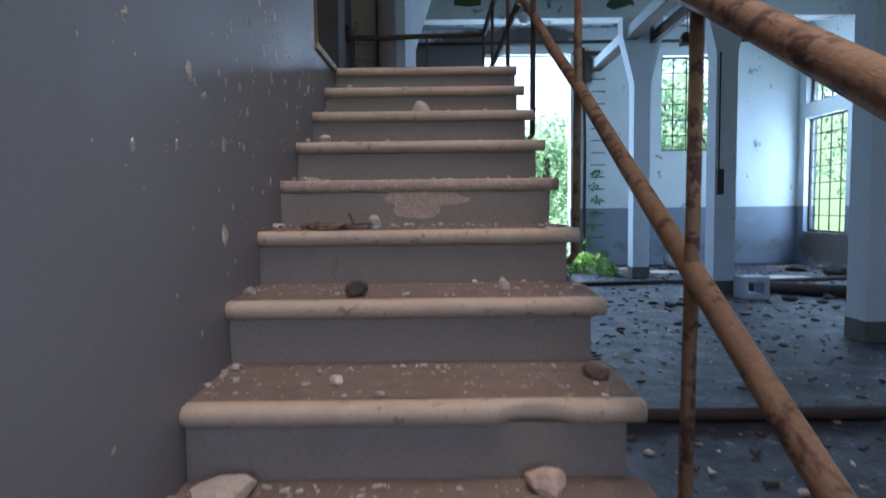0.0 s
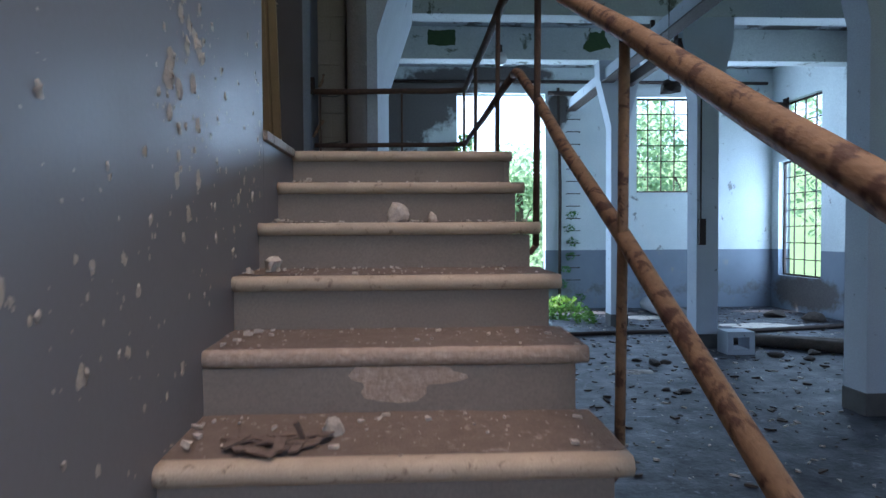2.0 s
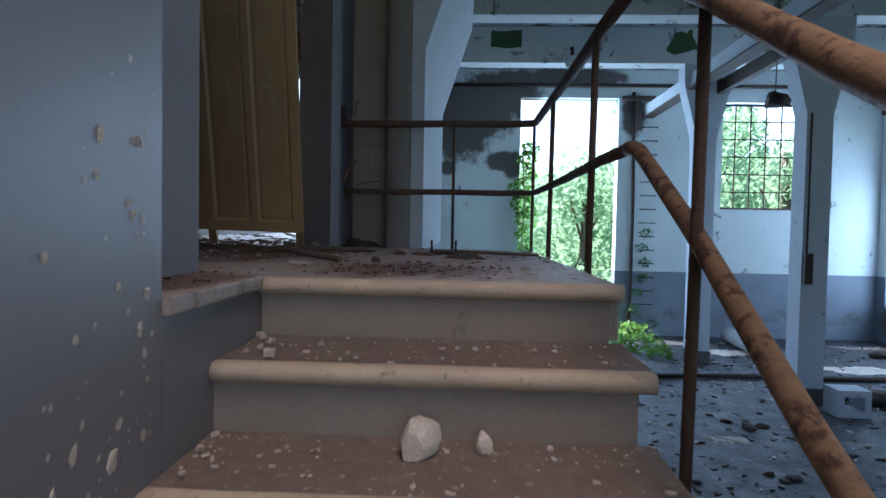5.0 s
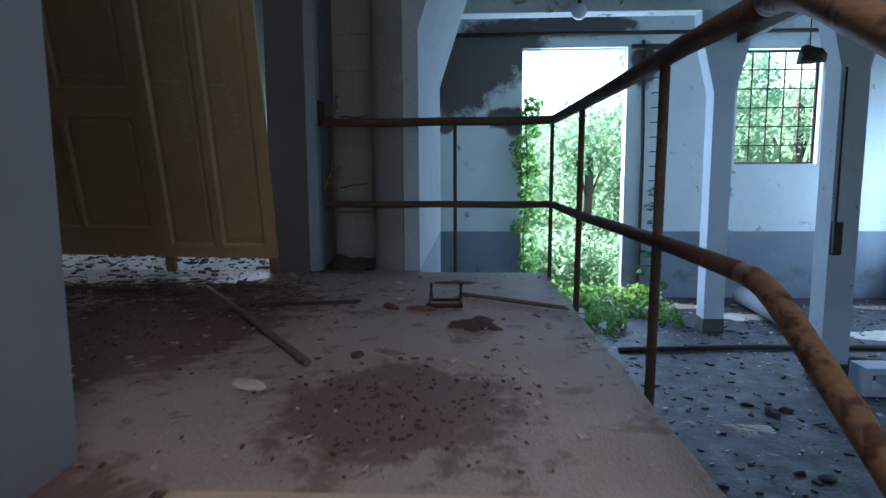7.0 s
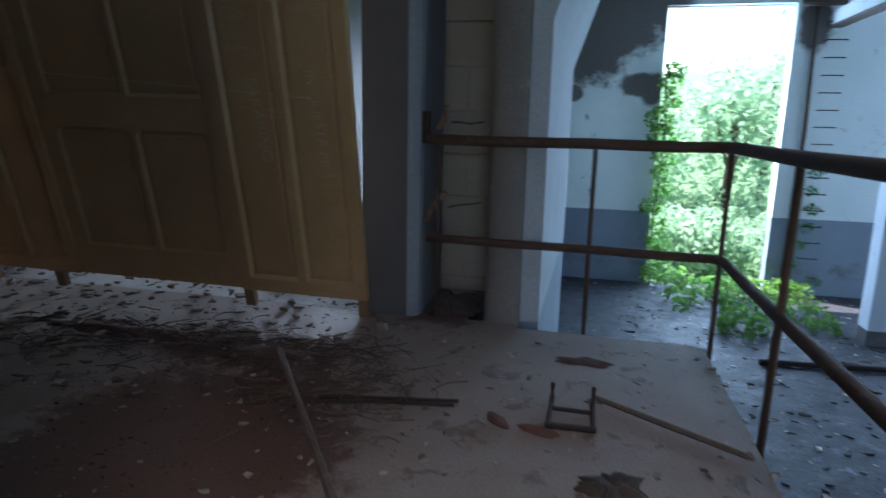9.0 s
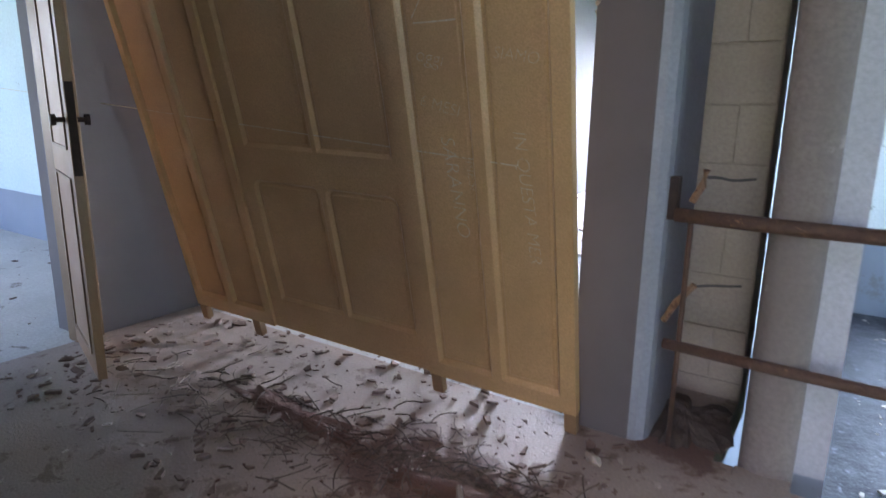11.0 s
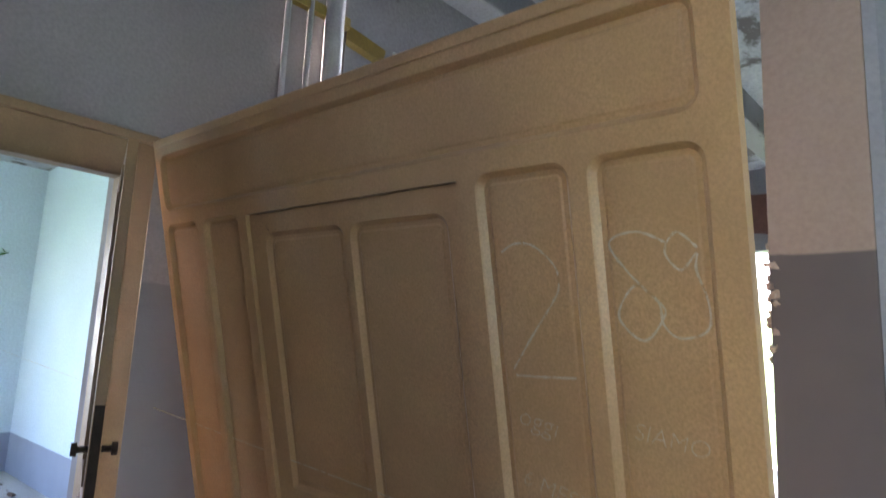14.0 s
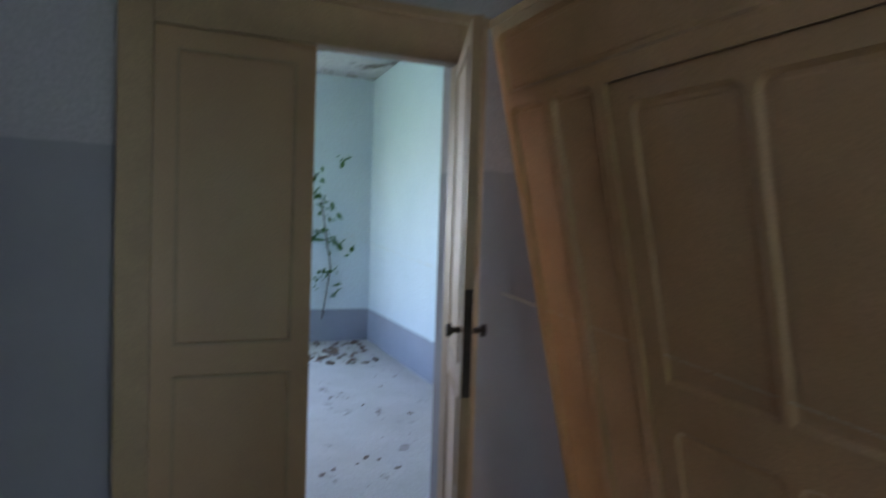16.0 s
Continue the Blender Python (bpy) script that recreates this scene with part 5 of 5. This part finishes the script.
def overhead_rails():
    ob = thing("overhead_rail", "long overhead iron rail hung below the hall beams", "rail")
    part("web", box(4.46, 6.2, 3.16, 4.62, 18.55, 3.46, 0.01), M_COLUMN, ob, "pale flaking side")
    part("lower_flange", box(4.40, 6.2, 3.12, 4.68, 18.55, 3.158, 0.005), M_DARKIRON, ob)
    for y in (7.95, 12.35, 15.3):
        part("hanger", box(4.50, y - 0.03, 3.462, 4.58, y + 0.03, 3.648), M_DARKIRON, ob)
    ob2 = thing("overhead_rail", "dark overhead iron rail hung below the hall beams", "rail")
    part("web", box(4.98, 12.2, 3.02, 5.12, 15.05, 3.27, 0.01), M_DARKIRON, ob2)
    for y in (12.4, 15.14):
        part("bracket", box(5.0, y - 0.04, 3.268, 5.1, y + 0.04, 3.649), M_DARKIRON, ob2)


overhead_rails()


def hanging_things():
    ob = thing("hanging_lamp", "broken dark lamp hanging on a cord in the hall", "lamp")
    part("cord", tube([(4.42, 11.3, 4.40), (4.42, 11.3, 2.2)], 0.008, 6), M_DARKIRON, ob)
    bm = bmesh.new()
    chunk(bm, 4.42, 11.3, 2.03, 0.34, 0.26, 0.26, random.Random(2))
    part("shade", bm, M_DARKIRON, ob, "crushed dark lamp shade")
    part("canopy", tube([(4.42, 11.3, 4.34), (4.42, 11.3, 4.40)], 0.04, 8), M_DARKIRON, ob)
    ob = thing("globe_lamp", "milky glass globe lamp under the cross beam", "lamp")
    bm = bmesh.new()
    bmesh.ops.create_uvsphere(bm, u_segments=16, v_segments=10, radius=0.15, matrix=pose(1.98, 14.95, 3.62))
    part("globe", bm, M_BULB, ob, "", True)
    part("holder", tube([(1.98, 14.95, 3.76), (1.98, 14.95, 3.92), (1.98, 15.08, 3.94)], 0.04, 8), M_DARKIRON, ob)
    ob = thing("switch_box", "dark electrical box on the hall column", "switch box")
    part("case", box(5.345, 12.06, -0.66, 5.475, 12.148, -0.16, 0.01), M_DARKIRON, ob)
    part("conduit", tube([(5.40, 12.13, -0.16), (5.40, 12.13, 2.1)], 0.014, 6), M_DARKIRON, ob)
    ob = thing("wall_bracket", "rusty iron bracket jutting from the side wall", "bracket")
    part("arm", box(10.15, 17.85, 3.15, 10.614, 17.97, 3.28, 0.01), M_DARKIRON, ob)
    part("plate", box(10.59, 17.78, 3.05, 10.615, 18.04, 3.40), M_DARKIRON, ob)
    ob = thing("concrete_block", "hollow concrete block standing by the hall column", "block")
    bm = wall_cells(0, 0.5, 0, 0.42, [(0.10, 0.40, 0.10, 0.32)], 0.4, lambda u, w_, v: (5.62 + u, 11.5 + w_, HALL + v))
    part("shell", bm, M_COLUMN, ob)
    rnd = random.Random(31)
    for i, (x, y, s) in enumerate(((3.97, 10.8, 0.28), (4.2, 10.9, 0.22), (3.8, 11.1, 0.18), (3.49, 9.12, 0.16), (3.7, 9.0, 0.2), (6.4, 11.3, 0.3), (6.8, 11.0, 0.24), (7.2, 11.5, 0.3), (4.6, 10.2, 0.14), (2.6, 10.9, 0.12), (9.4, 16.3, 0.6), (9.9, 15.5, 0.7))):
        stone("rubble_lump", x, y, HALL, s * 0.9, s * 0.6, s * 0.35, M_DARKBIT if i != 9 else M_PLASTERBIT, "dark broken rubble lump on the hall floor", 60 + i)
    mound("plaster_spill", 3.42, 10.3, 0.36, 0.28, 0.03, M_PLASTERBIT, "white spilled plaster on the hall floor", 8.8, HALL, "spill")
    mound("plaster_spill", 6.0, 16.5, 0.9, 0.5, 0.04, M_PLASTERBIT, "white plaster dust at the column foot", 2.8, HALL, "spill")
    mound("plaster_spill", 8.2, 14.9, 1.1, 0.4, 0.04, M_PLASTERBIT, "white plaster dust on the hall floor", 5.8, HALL, "spill")


hanging_things()


# ---- plants ----
def plants():
    rnd = random.Random(17)
    ob = thing("climbing_vine", "bright green climbing vine on the hall door jamb", "plant")
    part("stem", tube([(1.3, 18.45, HALL), (1.25, 18.45, -1.0), (1.35, 18.45, 0.5), (1.28, 18.45, 2.2)], 0.02, 6), M_BARK, ob)
    blobs = [(1.3 + rnd.uniform(-0.12, 0.18), 18.4, z, rnd.uniform(0.2, 0.32)) for z in (-2.4, -2.0, -1.6, -1.2, -0.8, -0.4, 0.0, 0.4, 0.8, 1.2, 1.6, 2.0, 2.25)]
    leaf_cloud("leaves", blobs, 1500, 0.075, M_LEAF2, "", ob, "", 5)
    blobs = []
    for _ in range(26):
        blobs.append((rnd.uniform(1.7, 4.8), rnd.uniform(15.0, 18.6), HALL + 0.12, rnd.uniform(0.18, 0.42)))
    leaf_cloud("weeds", blobs, 2600, 0.075, M_LEAF2, "bright green weeds growing over the hall floor", None, "weeds", 6)
    blobs = [(rnd.uniform(1.0, 4.2), rnd.uniform(19.2, 22.5), HALL + rnd.uniform(0.1, 1.2), rnd.uniform(0.4, 0.8)) for _ in range(26)]
    # shrubs share the leaf colour lightened to look sunlit
    leaf_cloud("shrubs", blobs, 4200, 0.11, M_SUNTINT_LEAF, "sunlit green shrubs outside the hall door", None, "shrubs", 7)
    blobs = [(4.45 + rnd.uniform(-0.3, 0.5), 18.45, z, 0.16) for z in (-2.3, -1.9, -1.5, -1.1, -0.7, -0.3, 0.1)]
    leaf_cloud("wall_ivy", blobs, 300, 0.05, M_LEAF, "thin ivy climbing the rungs", None, "ivy", 8)


plants()


def room_creeper():
    rnd = random.Random(23)
    ob = thing("wall_creeper", "thin dark creeper climbing the pale blue wall", "creeper")
    part("stem", tube([(-9.62, 5.9, 0.0), (-9.62, 5.8, 0.8), (-9.62, 6.0, 1.5), (-9.62, 5.85, 2.5)], 0.012, 6), M_BARK, ob)
    part("stem", tube([(-9.62, 6.2, 0.3), (-9.62, 6.3, 1.0), (-9.62, 6.15, 1.9)], 0.008, 6), M_BARK, ob)
    blobs = [(-9.58, rnd.uniform(5.6, 6.5), rnd.uniform(0.5, 2.6), 0.12) for _ in range(26)]
    leaf_cloud("leaves", blobs, 190, 0.06, M_LEAF, "", ob, "", 15)


room_creeper()


# ---- back room and corridor fittings ----
def corridor_bits():
    ob = thing("yellow_channel", "yellow painted cable channel broken off at its end", "channel")
    part("run", box(-3.928, 4.2, 3.65, -3.88, 6.94, 3.72, 0.004), M_YELLOW, ob)
    bm = bmesh.new()
    add_box(bm, -0.035, 0, -0.05, 0.035, 0.32, 0.05, 0.004, pose(-3.97, 6.96, 3.66, -12, 0, -6))
    part("broken_end", bm, M_YELLOW, ob, "bent broken end")
    for z, h in ((3.9, 0.6), (3.2, 0.5), (2.6, 0.5), (1.2, 0.8)):
        ragged_plate("trim_broken_edge", [(6.86, z), (6.945, z), (6.945, z + h), (6.88, z + h)], lambda u, v: (-3.926, min(u, 6.948), v), M_BARK, "broken brown plaster edge", 0.03, z)
    ob = part("cornice", box(-4.078, 7.0, 4.42, -3.8, 15.2, CEIL - 0.002, 0.02), M_BACKROOM)
    tagged(ob, "flaking plaster beam at the back room ceiling", "beam", kind="structure")
    ob = part("cornice_2", box(-3.2, 6.96, 4.40, -2.9, 15.2, CEIL - 0.002, 0.02), M_BACKROOM)
    tagged(ob, "pale ceiling beam of the back room", "beam", kind="structure")
    ragged_plate("trim_brick_end", [(-4.0, 3.7), (-3.0, 3.7), (-2.9, 4.3), (-4.0, 4.35)], lambda u, v: (u, 15.296, v), M_BRICK, "bare red brick above the back window", 0.08, 3.3)
    rnd = random.Random(77)
    ob = thing("chipped_plaster", "crumbling mortar along the broken pillar edge", "plaster", kind="stuff")
    bm = bmesh.new()
    for _ in range(44):
        z = 1.64 + rnd.random() * 0.36
        r = bmesh.ops.create_icosphere(bm, subdivisions=1, radius=rnd.uniform(0.006, 0.016), matrix=pose(-1.318 + rnd.uniform(-0.006, 0.012), 6.422 + rnd.uniform(-0.004, 0.05), z))
        for v in r["verts"]:
            v.co += Vector((rnd.uniform(-1, 1), rnd.uniform(-1, 1), rnd.uniform(-1, 1))) * 0.006
    part("mortar", bm, M_PATCH, ob)
    ob = thing("rail_stub", "rusty broken rail bracket in the wall beside the pillar", "bracket")
    part("plate", box(-1.035, 6.47, 0.90, -0.985, 6.52, 1.06, 0.004), M_DARKIRON, ob)
    part("splinter", tube([(-1.0, 6.50, 0.50), (-0.96, 6.50, 0.58), (-0.90, 6.5, 0.66)], 0.014, 6, True, 0.3), M_RUST, ob)
    part("splinter", tube([(-0.94, 6.50, 0.97), (-0.91, 6.50, 1.03), (-0.90, 6.5, 1.09)], 0.014, 6, True, 0.3), M_RUST, ob)
    for z in (0.5, 1.0):
        ragged_plate("trim_crack", [(-1.0, z), (-0.80, z + 0.02), (-0.80, z + 0.032), (-1.0, z + 0.012)], lambda u, v: (u, 7.046, v), M_MOULD, "dark crack in the cream wall", 0.035, z)


corridor_bits()
